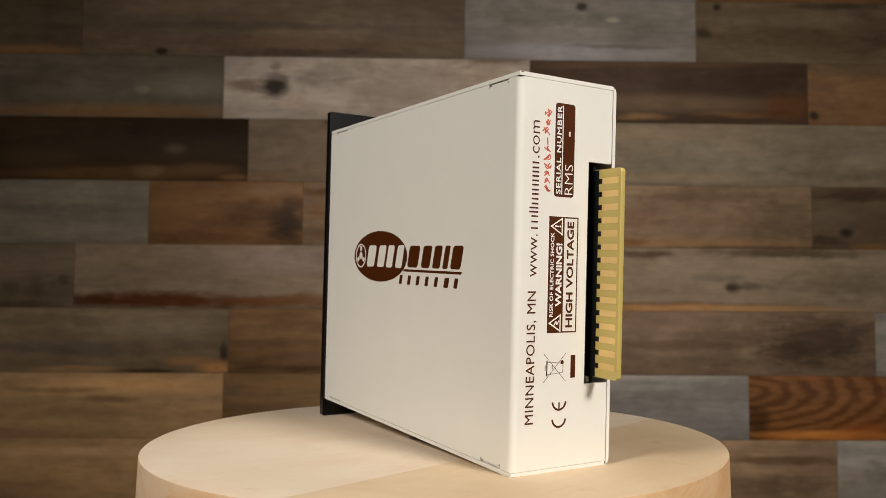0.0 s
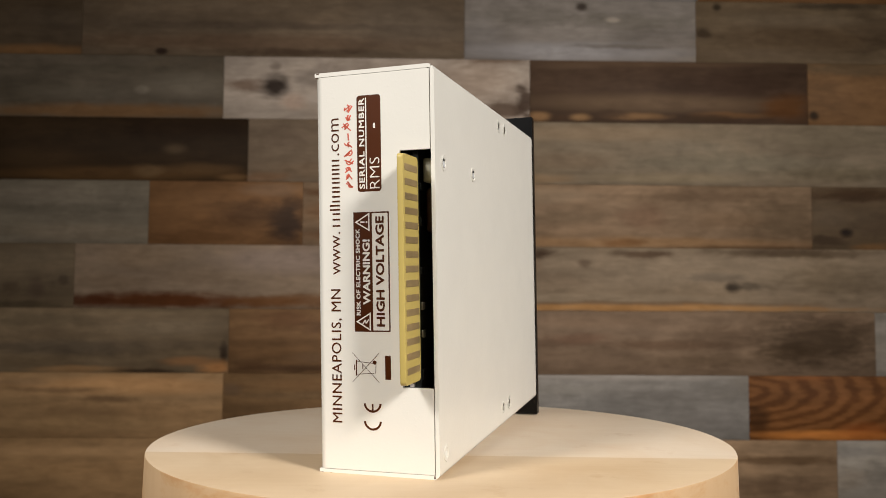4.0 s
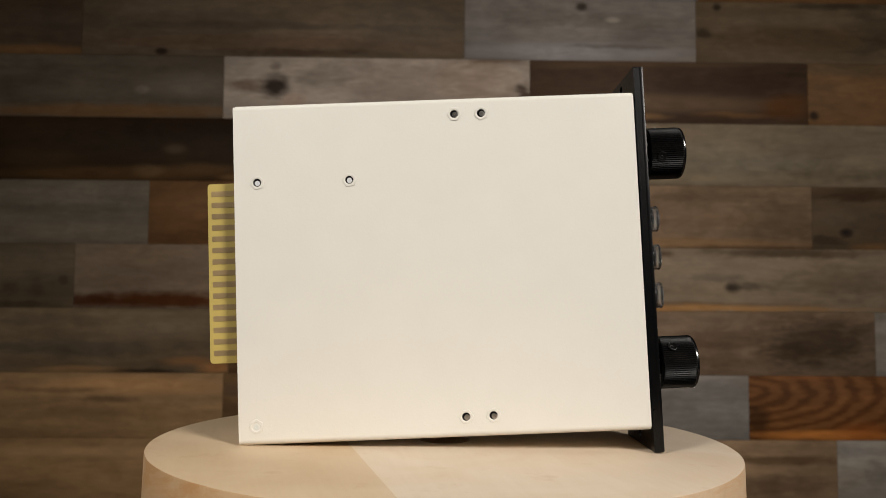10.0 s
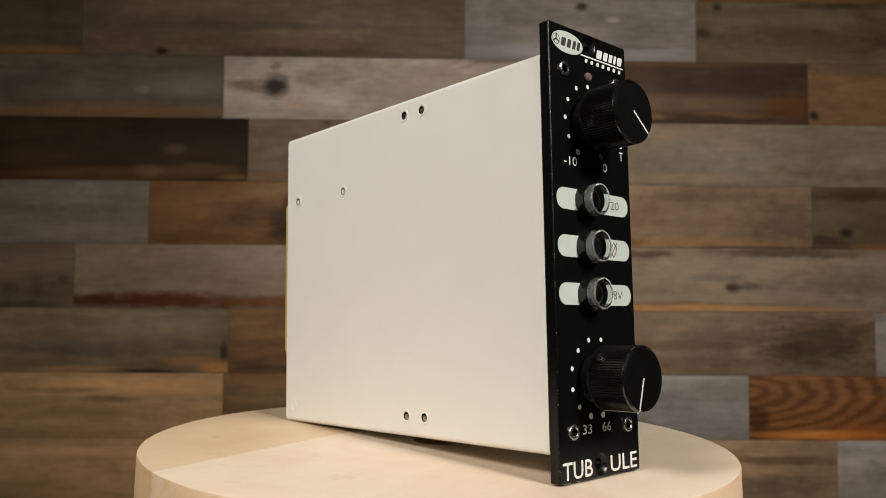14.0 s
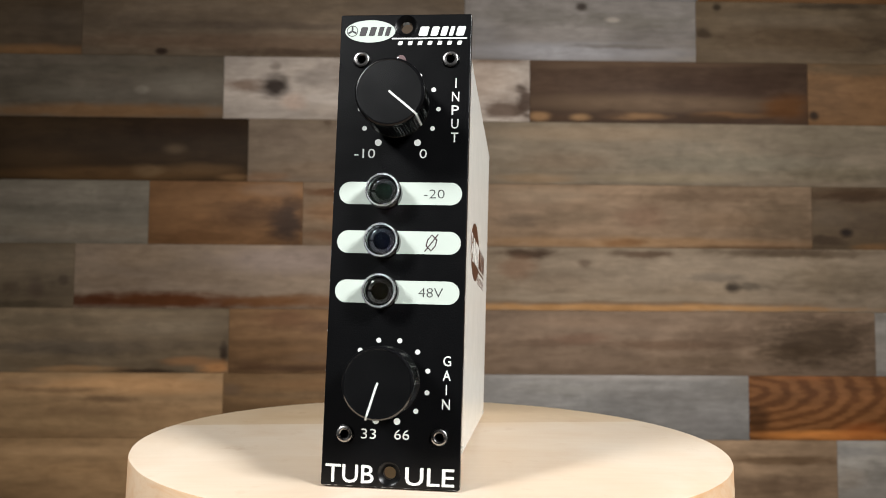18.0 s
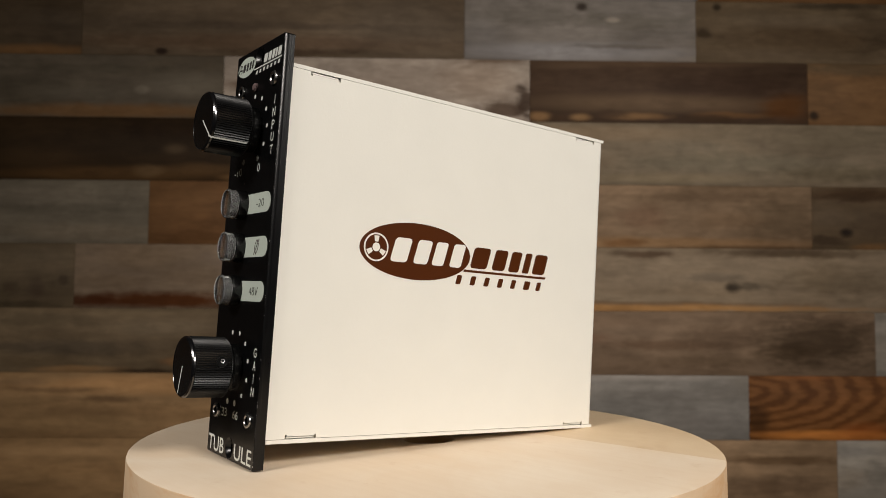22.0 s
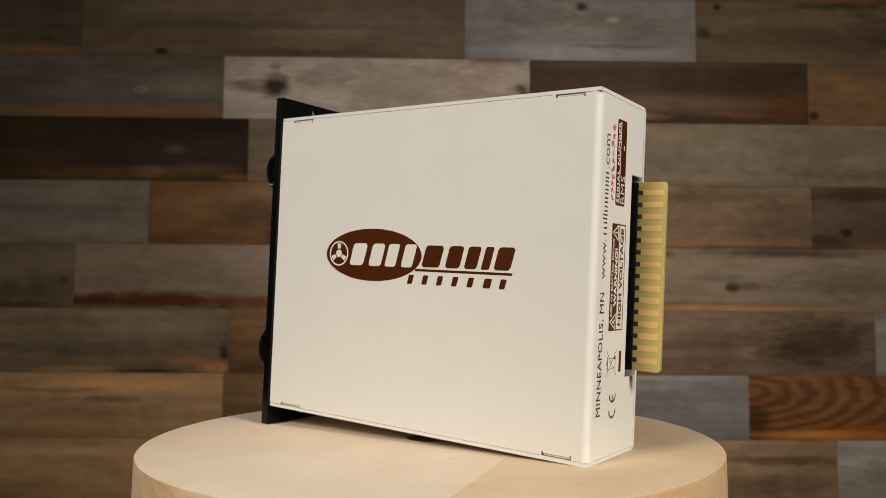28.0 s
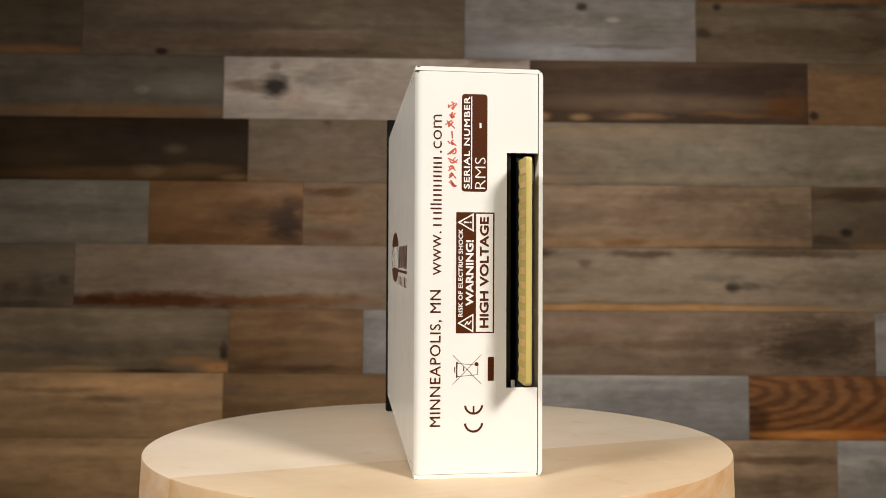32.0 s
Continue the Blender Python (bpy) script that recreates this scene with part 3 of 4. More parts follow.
board(5, 0.878, (0.206, 0.141, 0.094), 0.15, (0.204, 0.001, 0.046, 0.0103, (0.129, 0.080, 0.051), 0.70), (0.284, 0.008, 0.057, 0.0115, (0.170, 0.092, 0.057), 0.60), (0.454, -0.004, 0.115, 0.0103, (0.130, 0.074, 0.043), 0.60), (0.569, 0.010, 0.080, 0.0230, (0.111, 0.070, 0.044), 0.60), (0.764, 0.005, 0.115, 0.0506, (0.063, 0.041, 0.025), 0.90), (0.706, -0.018, 0.069, 0.0161, (0.054, 0.034, 0.019), 0.70), (0.307, 0.042, 0.126, 0.0115, (0.239, 0.158, 0.102), 0.50), (0.261, -0.037, 0.103, 0.0115, (0.239, 0.164, 0.111), 0.50), (0.534, -0.036, 0.103, 0.0115, (0.146, 0.097, 0.060), 0.50))
board(5, 1.350, (0.224, 0.2, 0.172), 0, (0.892, 0.057, 0.011, 0.0115, (0.138, 0.119, 0.097), 0.50))
board(6, -0.429, (0.257, 0.157, 0.077), 0.2, (-0.612, 0.039, 0.184, 0.0161, (0.413, 0.228, 0.098), 0.75), (-0.755, 0.030, 0.092, 0.0057, (0.168, 0.098, 0.048), 0.80), (-0.655, 0.013, 0.057, 0.0057, (0.134, 0.077, 0.037), 0.80), (-0.822, 0.045, 0.046, 0.0069, (0.214, 0.130, 0.068), 0.60), (-0.730, -0.036, 0.172, 0.0138, (0.327, 0.208, 0.102), 0.50), (-0.533, -0.013, 0.103, 0.0161, (0.214, 0.125, 0.059), 0.50), (-0.831, -0.003, 0.046, 0.0230, (0.261, 0.163, 0.080), 0.50))
board(6, 0.027, (0.168, 0.098, 0.046), 0.15, (-0.412, 0.032, 0.018, 0.0115, (0.13, 0.083, 0.052), 0.60), (-0.245, 0.043, 0.126, 0.0115, (0.216, 0.117, 0.052), 0.60), (-0.289, 0.021, 0.115, 0.0069, (0.15, 0.094, 0.049), 0.50))
board(6, 0.619, (0.238, 0.220, 0.200), 0, (0.386, 0.062, 0.218, 0.0069, (0.376, 0.341, 0.309), 0.75), (0.306, -0.010, 0.126, 0.0276, (0.172, 0.162, 0.149), 0.60), (0.555, -0.026, 0.069, 0.0230, (0.224, 0.205, 0.190), 0.60), (0.476, 0.024, 0.092, 0.0115, (0.172, 0.156, 0.141), 0.50), (0.579, 0.036, 0.034, 0.0138, (0.202, 0.186, 0.169), 0.40), (0.250, 0.035, 0.080, 0.0115, (0.199, 0.182, 0.157), 0.50))
board(6, 1.350, (0.173, 0.072, 0.024), 2, (0.782, -0.053, 0.138, 0.0092, (0.638, 0.240, 0.058), 0.80), (0.728, 0.062, 0.046, 0.0069, (0.264, 0.098, 0.032), 0.60), (0.635, -0.020, 0.025, 0.0299, (0.041, 0.018, 0.007), 0.70), (0.851, -0.047, 0.057, 0.0161, (0.353, 0.098, 0.022), 0.50))
board(7, -0.242, (0.261, 0.157, 0.075), 0.15, (-0.696, 0.037, 0.230, 0.0092, (0.409, 0.252, 0.124), 0.50))
board(7, 0.795, (0.282, 0.187, 0.113), 0.15, (0.690, 0.025, 0.115, 0.0080, (0.108, 0.061, 0.030), 0.75), (0.678, -0.025, 0.103, 0.0184, (0.138, 0.086, 0.053), 0.60), (0.668, 0.047, 0.103, 0.0092, (0.232, 0.154, 0.091), 0.50))
board(7, 1.350, (0.276, 0.247, 0.212), 0, (0.839, 0.042, 0.057, 0.0115, (0.191, 0.177, 0.163), 0.50), (0.815, -0.014, 0.034, 0.0230, (0.231, 0.183, 0.138), 0.50), (0.878, -0.003, 0.023, 0.0230, (0.150, 0.131, 0.109), 0.50))


def plank_wall():
    me = bpy.data.meshes.new("wall_north")
    bm = block(-2.2, 2.2, 0.012, 0.14, FLOOR + 0.03, 1.67)
    bm.to_mesh(me)
    bm.free()
    me.materials.append(HOLE)
    wall = tagged(new("wall_north", me), "wall clad in weathered reclaimed wood planks of mixed brown and grey", "wall", kind="structure")
    wall.matrix_basis = pose(0.0055, 1.30, -0.002, 0, -0.25, 0.8)
    rng = random.Random(5)
    pitch = 0.1276
    top = 0.667
    plain = ((0.15, 0.11, 0.078), (0.16, 0.08, 0.032), (0.21, 0.103, 0.039), (0.25, 0.238, 0.236), (0.239, 0.156, 0.093), (0.041, 0.02, 0.009))
    for course in range(-8, 12):
        z1 = top - course * pitch
        z0 = z1 - pitch
        if z1 > 1.67 or z0 < FLOOR + 0.03:
            continue
        plan = BOARDS.get(course)
        if plan is None:
            plan, at = [], -1.25 - rng.random() * 0.3
            while at < 1.3:
                at += rng.choice((0.45, 0.62, 0.8, 0.95))
                plan.append((at, rng.choice(plain), 0, ()))
        plan = [(-1.25 - rng.random() * 0.3, rng.choice(plain), 0, ()), *plan, (2.2, rng.choice(plain), 0, ())]
        x = -2.2
        for x1, colour, swirl, stains in plan:
            proud = rng.uniform(0, 0.0006)
            w, h = x1 - x, z1 - z0
            bm = block(-w / 2 + 0.0002, w / 2 - 0.0002, -0.0075, 0.0075, -h / 2 + 0.0002, h / 2 - 0.0002, 0.0005, 1)
            ob = part("plank", bm, plank_wood(colour, swirl, stains, (x + x1) / 2), wall)
            ob.location = ((x + x1) / 2, 0.0045 - proud, (z0 + z1) / 2)
            x = x1
    return wall


plank_wall()


def side_table():
    top = tagged(new("table"), "plain dark wooden table under the round wood block", "table")
    top.location = (0, -0.02, FLOOR)
    h = TABLE - FLOOR
    part("tabletop", block(-0.32, 0.32, -0.21, 0.21, h - 0.03, h, 0.004), DARKWOOD, top)
    for sx in (-1, 1):
        for sy in (-1, 1):
            part("leg", block(sx * 0.28 - 0.02, sx * 0.28 + 0.02, sy * 0.17 - 0.02, sy * 0.17 + 0.02, 0, h - 0.03, 0.003), DARKWOOD, top)
    return top


side_table()


# ---- the turning round wood block ----
# the sawn top stands a little out of square with the axis
TILT = Matrix.Translation((0, 0, 0.0002)) @ Matrix.Rotation(radians(0.7), 4, Vector((math.sin(radians(350)), -math.cos(radians(350)), 0)))


def wood_block():
    thing = tagged(new("round_wood_block"), "pale round wood block glued from two boards, slowly turning", "wood block")
    r = 0.1029
    profile = [(0.0090, -0.024), (0.0090, -0.0006), (0.0095, 0), (0.03, 0), (0.06, 0), (0.085, 0), (r - 0.0005, 0), (r - 0.00015, -0.00012), (r, -0.0005),
               (r + 0.0003, -0.012), (r + 0.0006, -0.03), (r + 0.0011, -0.06), (r + 0.0015, TABLE), (0, TABLE)]
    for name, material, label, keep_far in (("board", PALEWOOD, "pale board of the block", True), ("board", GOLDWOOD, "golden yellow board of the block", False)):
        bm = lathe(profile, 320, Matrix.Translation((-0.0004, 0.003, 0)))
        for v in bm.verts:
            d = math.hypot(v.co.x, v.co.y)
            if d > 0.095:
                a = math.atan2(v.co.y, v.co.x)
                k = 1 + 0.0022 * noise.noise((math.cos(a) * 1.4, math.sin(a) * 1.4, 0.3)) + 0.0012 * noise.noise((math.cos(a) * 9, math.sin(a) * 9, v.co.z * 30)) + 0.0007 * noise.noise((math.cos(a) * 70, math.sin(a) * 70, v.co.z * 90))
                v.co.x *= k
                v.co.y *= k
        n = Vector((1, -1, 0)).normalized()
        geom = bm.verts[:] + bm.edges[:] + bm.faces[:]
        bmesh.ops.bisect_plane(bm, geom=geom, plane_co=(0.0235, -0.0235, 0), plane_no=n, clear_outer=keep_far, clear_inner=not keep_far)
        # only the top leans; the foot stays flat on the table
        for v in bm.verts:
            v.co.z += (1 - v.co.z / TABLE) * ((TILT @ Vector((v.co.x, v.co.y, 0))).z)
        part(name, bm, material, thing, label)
    # bore coloured darker than the boards to bring out its shade
    part("bore", lathe([(0.0089, -0.004), (0.0089, -0.0235), (0, -0.0235)], 40, TILT @ Matrix.Translation((-0.0004, 0.003, 0))), BOREWOOD, thing, "rough bored hole, its shade put into a darker colour")
    part("screw", lathe([(0.0024, -0.0234), (0.0024, -0.006), (0.0018, -0.005), (0, -0.0048)], 16, TILT @ Matrix.Translation((0.0005, 0.004, 0))), STEEL, thing, "small steel screw in the bored hole")
    return thing


BLOCK = wood_block()

# ---- the module: x across its front, y from the front panel back, z up the panel ----
MODULE = tagged(new("audio_module"), "cream metal audio module with black front panel on a wood block", "audio module")
FRONT = lambda y=0.0: Matrix.Translation((0, y, 0)) @ Matrix.Rotation(radians(90), 4, "X")
REAR = lambda y: Matrix(((0, 1, 0, 0), (0, 0, 1, y), (1, 0, 0, 0), (0, 0, 0, 1)))
LOGOSIDE = lambda x: Matrix(((0, 0, 1, x), (1, 0, 0, 0), (0, 1, 0, 0), (0, 0, 0, 1)))
PLAINSIDE = lambda x: Matrix(((0, 0, -1, x), (-1, 0, 0, 0), (0, 1, 0, 0), (0, 0, 0, 1)))
VL, VR, Y0, Y1, W0, W1 = 18.3 * MM, -18.7 * MM, 3.72 * MM, 143.9 * MM, 7.5 * MM, 124.6 * MM
SHEET = 1.2 * MM


def cover():
    """Folded sheet: plain side, top and bottom in one piece with round bends."""
    r, n = 2.0 * MM, 7
    out = [(VL, W1)]
    for i in range(n + 1):
        a = radians(90 + 90 * i / n)
        out.append((VR + r + r * math.cos(a), W1 - r + r * math.sin(a)))
    for i in range(n + 1):
        a = radians(180 + 90 * i / n)
        out.append((VR + r + r * math.cos(a), W0 + r + r * math.sin(a)))
    out.append((VL, W0))
    inn = [(VL, W1 - SHEET), (VR + SHEET, W1 - SHEET), (VR + SHEET, W0 + SHEET), (VL, W0 + SHEET)]
    bm = bmesh.new()
    ends = []
    loop = out + inn[::-1]
    for y in (Y0 + 0.15 * MM, Y1):
        ends.append([bm.verts.new((x, y, z)) for x, z in loop])
    m = len(loop)
    for i in range(m):
        j = (i + 1) % m
        bm.faces.new((ends[0][i], ends[0][j], ends[1][j], ends[1][i]))
    k = len(out)
    # end caps of the sheet: top strip, side strip, bottom strip
    for e in ends:
        o, q = e[:k], e[k:][::-1]
        half = 1 + n // 2 + 1
        bm.faces.new(o[:half + 1] + [q[1], q[0]])
        low = 1 + (n + 1) + n // 2 + 1
        bm.faces.new(o[half:low + 1] + [q[2], q[1]])
        bm.faces.new(o[low:] + [q[3], q[2]])
    bmesh.ops.recalc_face_normals(bm, faces=bm.faces[:])
    smooth(bm, 30)
    return part("cover", bm, CREAM, MODULE)


def chassis():
    """Folded sheet: the printed side and the rear in one piece, with tab slots and the connector opening."""
    gap = 0.14 * MM
    zb, zt = W0 + SHEET + gap, W1 - SHEET - gap
    r = 2.2 * MM
    # printed side with four tab slots along its edges
    a, b = Y0 * 1000, Y1 * 1000 - 2.2
    zb1, zt1 = zb * 1000, zt * 1000
    pts = [(a, zb1), (10.0, zb1), (10.0, zb1 + 1.3), (10.6, zb1 + 1.3), (10.6, zb1 + 0.8), (20.0, zb1 + 0.8), (20.0, zb1 + 1.3), (20.6, zb1 + 1.3), (20.6, zb1),
           (128.0, zb1), (128.0, zb1 + 1.3), (128.6, zb1 + 1.3), (128.6, zb1 + 0.8), (137.8, zb1 + 0.8), (137.8, zb1 + 1.3), (138.4, zb1 + 1.3), (138.4, zb1), (b, zb1), (b, zt1)]
    pts += [(y, zt1 - (z - zb1)) for y, z in pts[:-2][::-1]]
    side = flat(mm([pts]), SHEET, LOGOSIDE(VL - SHEET))
    # bend
    bm = bmesh.new()
    bm.from_mesh(side)
    bpy.data.meshes.remove(side)
    n = 8
    cols = []
    for i in range(n + 1):
        t = radians(90 * i / n)
        row = []
        for rr in (r, r - SHEET):
            for z in (zb, zt):
                row.append(bm.verts.new((VL - r + rr * math.cos(t), Y1 - r + rr * math.sin(t), z)))
        cols.append(row)
    for p, q in zip(cols, cols[1:]):
        bm.faces.new((p[0], q[0], q[1], p[1]))
        bm.faces.new((p[2], p[3], q[3], q[2]))
        bm.faces.new((p[1], q[1], q[3], p[3]))
        bm.faces.new((p[0], p[2], q[2], q[0]))
    x0, x1 = VR * 1000 + 1.2 + 0.3, VL * 1000 - 2.2
    # rear plate with the notch open to the cover's side; outline runs along (height, across)
    notch = [(32.9, x0), (32.9, -8.1), (100.4, -8.1), (100.4, x0)]
    rear = [(zb1, x0), *notch, (zt1, x0), (zt1, x1), (zb1, x1)]
    me = flat(mm([rear]), SHEET, REAR(Y1 - SHEET))
    bm.from_mesh(me)
    bpy.data.meshes.remove(me)
    bmesh.ops.recalc_face_normals(bm, faces=bm.faces[:])
    smooth(bm, 30)
    # folded tabs seen in the slots
    for y in (10.6, 128.6):
        for z in (zb1 + 0.15, zt1 - 0.55):
            t = block((VL - 2.2 * MM), VL - 0.5 * MM, y * MM, (y + 9.3) * MM, z * MM, (z + 0.4) * MM)
            tm = bpy.data.meshes.new("tab")
            t.to_mesh(tm)
            t.free()
            bm.from_mesh(tm)
            bpy.data.meshes.remove(tm)
    return part("chassis_plate", bm, CREAM, MODULE)


COVER = cover()
CHASSIS = chassis()


# print on the side
def side_logo():
    on = LOGOSIDE(VL)
    part("logo_oval", flat(mm([oval(54.45, 70.2, 22.95, 9.7)]), 0.05 * MM, on), BROWN, CHASSIS, "dark brown printed oval")
    lifted = LOGOSIDE(VL + 0.05 * MM)
    cx, cy = 37.9, 70.3
    shapes = [[ring(cx, cy, 4.75, 40), ring(cx, cy, 4.2, 40)], [ring(cx, cy, 1.45, 20)]]
    for a in (90, 210, 330):
        c, s = math.cos(radians(a)), math.sin(radians(a))
        shapes.append([[(cx + c * 1.8 - s * 0.65, cy + s * 1.8 + c * 0.65), (cx + c * 1.8 + s * 0.65, cy + s * 1.8 - c * 0.65),
                        (cx + c * 3.8 + s * 0.95, cy + s * 3.8 - c * 0.95), (cx + c * 3.8 - s * 0.95, cy + s * 3.8 + c * 0.95)]])
    part("emblem", merged([flat(mm(s), 0.05 * MM, lifted) for s in shapes]), CREAMINK, CHASSIS, "cream round emblem with three spokes")
    for x0, x1 in ((43.0, 51.2), (52.4, 59.6), (60.2, 66.3), (67.8, 74.0)):
        part("logo_block", flat(mm(cut_block(x0, x1, 66.1, 74.4, 0.26)), 0.05 * MM, lifted), CREAMINK, CHASSIS, "cream leaning logo block")
    for x0, x1 in ((77.0, 86.4), (87.2, 94.6), (95.2, 101.4), (102.2, 106.2), (107.0, 114.8)):
        part("logo_block", flat(mm(cut_block(x0, x1, 66.5, 74.2, 0.26)), 0.05 * MM, on), BROWN, CHASSIS, "dark brown leaning logo block")
    part("logo_line", flat(mm([[(74.8, 64.9), (114.5, 64.9), (114.9, 65.75), (74.8, 65.75)]]), 0.05 * MM, on), BROWN, CHASSIS)
    for i in range(7):
        x0 = 71.2 + 6.4 * i
        part("logo_block", flat(mm(cut_block(x0, x0 + (3.6 if i == 5 else 2.7), 60.3, 63.6, 0.26)), 0.05 * MM, on), BROWN, CHASSIS, "small dark brown logo block")


side_logo()


# print on the rear: first coordinate runs up the plate, second towards the printed side
def rear_print():
    on = REAR(Y1)
    over = REAR(Y1 + 0.05 * MM)
    W = lambda body, z0, z1, x0, x1, place, weight=0.0, spacing=1.0: words(body, z0 * MM, z1 * MM, x0 * MM, x1 * MM, place, weight, spacing)
    part("lettering", W("MINNEAPOLIS, MN", 22.3, 61.0, 10.35, 13.9, on, 0.006, 1.08), BROWN, CHASSIS, "dark brown printed words")
    # web address as plain bars: one to four posts for each sign
    part("lettering", W("www.", 65.2, 77.7, 10.7, 13.1, on, -0.004), BROWN, CHASSIS)
    part("lettering", W(".com", 100.0, 110.9, 10.7, 13.15, on, -0.004), BROWN, CHASSIS)
    z = 79.2
    signs = ((1.2, 1), (2.3, 2), (0.5, 1), (0.5, 1), (3.6, 3), (2.1, 2), (2.0, 2), (0.5, 1), (2.1, 2))
    k = (98.8 - 79.2 - 0.75 * 8) / sum(w for w, n in signs)
    for i, (w, n) in enumerate(signs):
        w *= k
        tall = 13.9 if i in (2, 3) else 13.1
        posts = [(z + (w - 0.5) * j / max(n - 1, 1), z + (w - 0.5) * j / max(n - 1, 1) + 0.5, 10.7, tall) for j in range(n)]
        for z0, z1, x0, x1 in posts:
            part("print_bar", flat(mm([[(z0, x0), (z1, x0), (z1, x1), (z0, x1)]]), 0.05 * MM, on), BROWN, CHASSIS)
        z += w + 0.75
    # hand-written mark in red pen as plain strokes
    pen = random.Random(8)
    z = 90.2
    for i, (w, up) in enumerate(((2.2, 3.0), (1.9, 2.4), (1.8, 2.6), (2.3, 3.2), (2.4, 3.0), (1.9, 2.8), (2.6, 0.5), (2.5, 3.6), (2.3, 3.0), (2.8, 3.8))):
        c = 7.7 + (0.3 if i > 6 else 0)
        h = up / 2
        if up < 1:
            part("pen_stroke", flat(mm([stroke(z, c, z + w * 0.8, c + 0.15, 0.42)]), 0.05 * MM, on), RED, CHASSIS, "red pen stroke")
        else:
            for q in range(3):
                x0, x1 = z + w * pen.uniform(0, 0.4), z + w * pen.uniform(0.5, 0.95)
                part("pen_stroke", flat(mm([stroke(x0, c + h * pen.uniform(-1, 1), x1, c + h * pen.uniform(-1, 1), pen.uniform(0.34, 0.46))]), 0.05 * MM, on), RED, CHASSIS, "red pen stroke")
            bow = pen.uniform(0, 360)
            part("pen_stroke", flat(mm([arc(z + w * 0.5, c + h * pen.uniform(-0.4, 0.4), h * 0.5, 0.4, bow, bow + 150)]), 0.05 * MM, on), RED, CHASSIS, "red pen stroke")
        z += w + 0.25
    part("label_box", flat(mm([pill(89.1, 117.0, -2.4, 5.0, 0.9)]), 0.05 * MM, on), BROWN, CHASSIS, "dark brown printed box")
    part("lettering", W("SERIAL NUMBER", 89.9, 116.2, 2.65, 4.4, over, 0.04, 1.12), CREAMINK, CHASSIS, "cream printed words")
    part("rule", flat(mm([[(89.8, 2.0), (116.3, 2.0), (116.3, 2.35), (89.8, 2.35)]]), 0.05 * MM, over), CREAMINK, CHASSIS)
    part("lettering", W("RMS", 89.9, 98.9, -1.9, 1.15, over, -0.012), CREAMINK, CHASSIS)
    part("dash", flat(mm([pill(107.3, 108.8, -0.7, -0.1, 0.15)]), 0.05 * MM, over), CREAMINK, CHASSIS)
    part("warning_box", flat(mm([[(48.7, 1.0), (83.2, 1.0), (83.2, 6.5), (48.7, 6.5)]]), 0.05 * MM, on), BROWN, CHASSIS, "dark brown printed warning box")
    part("warning_frame", flat(mm([[(48.7, -4.55), (83.2, -4.55), (83.2, 1.0), (48.7, 1.0)], [(49.1, -4.15), (82.8, -4.15), (82.8, 0.75), (49.1, 0.75)]]), 0.05 * MM, on), BROWN, CHASSIS)
    part("lettering", W("RISK OF ELECTRIC SHOCK", 53.4, 78.4, 4.55, 5.85, over, 0.045, 1.05), CREAMINK, CHASSIS)
    part("lettering", W("WARNING!", 56.5, 75.3, 1.45, 3.75, over, 0.055), CREAMINK, CHASSIS)
    part("lettering", W("HIGH VOLTAGE", 50.2, 81.9, -2.95, -0.3, on, 0.05), BROWN, CHASSIS)
    for z, bolt in ((51.6, True), (80.3, False)):
        tri = [(z - 2.7, 1.45), (z + 2.7, 1.45), (z, 6.1)]
        tin = [(z - 2.05, 1.85), (z + 2.05, 1.85), (z, 5.3)]
        shapes = [flat(mm([tri, tin]), 0.05 * MM, over)]
        if bolt:
            shapes += [flat(mm([stroke(z - 0.7, 4.0, z + 0.5, 3.2, 0.35)]), 0.05 * MM, over), flat(mm([stroke(z + 0.5, 3.2, z - 0.5, 2.9, 0.35)]), 0.05 * MM, over),
                       flat(mm([stroke(z - 0.5, 2.9, z + 0.7, 2.1, 0.35)]), 0.05 * MM, over)]
        else:
            shapes += [flat(mm([[(z - 0.3, 4.3), (z + 0.3, 4.3), (z + 0.15, 2.8), (z - 0.15, 2.8)]]), 0.05 * MM, over), flat(mm([ring(z, 2.35, 0.28, 10)]), 0.05 * MM, over)]
        part("warning_triangle", merged(shapes), CREAMINK, CHASSIS, "cream outlined warning triangle")
    # crossed-out bin: across is the second coordinate
    thin = 0.14
    lines = [(42.6, 7.4, 34.2, -0.9, thin), (42.6, -0.9, 34.2, 7.4, thin), (36.0, 6.2, 40.6, 6.2, 0.35), (36.4, 6.2, 36.9, 0.2, thin), (40.2, 6.2, 39.6, 0.3, thin),
             (36.9, 0.2, 39.6, 0.1, thin), (37.6, 6.8, 39.2, 6.8, 0.25), (37.9, 4.2, 39.3, 4.2, 0.25), (36.0, 6.2, 40.6, 6.0, thin)]
    part("bin_symbol", merged([flat(mm([stroke(*q)]), 0.05 * MM, on) for q in lines] + [flat(mm([ring(39.9, 0.5, 0.6, 14)]), 0.05 * MM, on)]), BROWN, CHASSIS, "thin brown crossed-out bin symbol")
    part("print_bar", flat(mm([[(35.1, -4.5), (41.9, -4.5), (41.9, -2.75), (35.1, -2.75)]]), 0.05 * MM, on), BROWN, CHASSIS)
    mark = [flat(mm([arc(23.2, 1.3, 2.45, 0.62, 93, 267)]), 0.05 * MM, on), flat(mm([arc(28.3, 1.3, 2.45, 0.62, 93, 267)]), 0.05 * MM, on),
            flat(mm([stroke(25.9, 1.3, 28.0, 1.3, 0.5)]), 0.05 * MM, on)]
    part("conformity_mark", merged(mark), BROWN, CHASSIS, "brown printed conformity mark of two arcs")


rear_print()


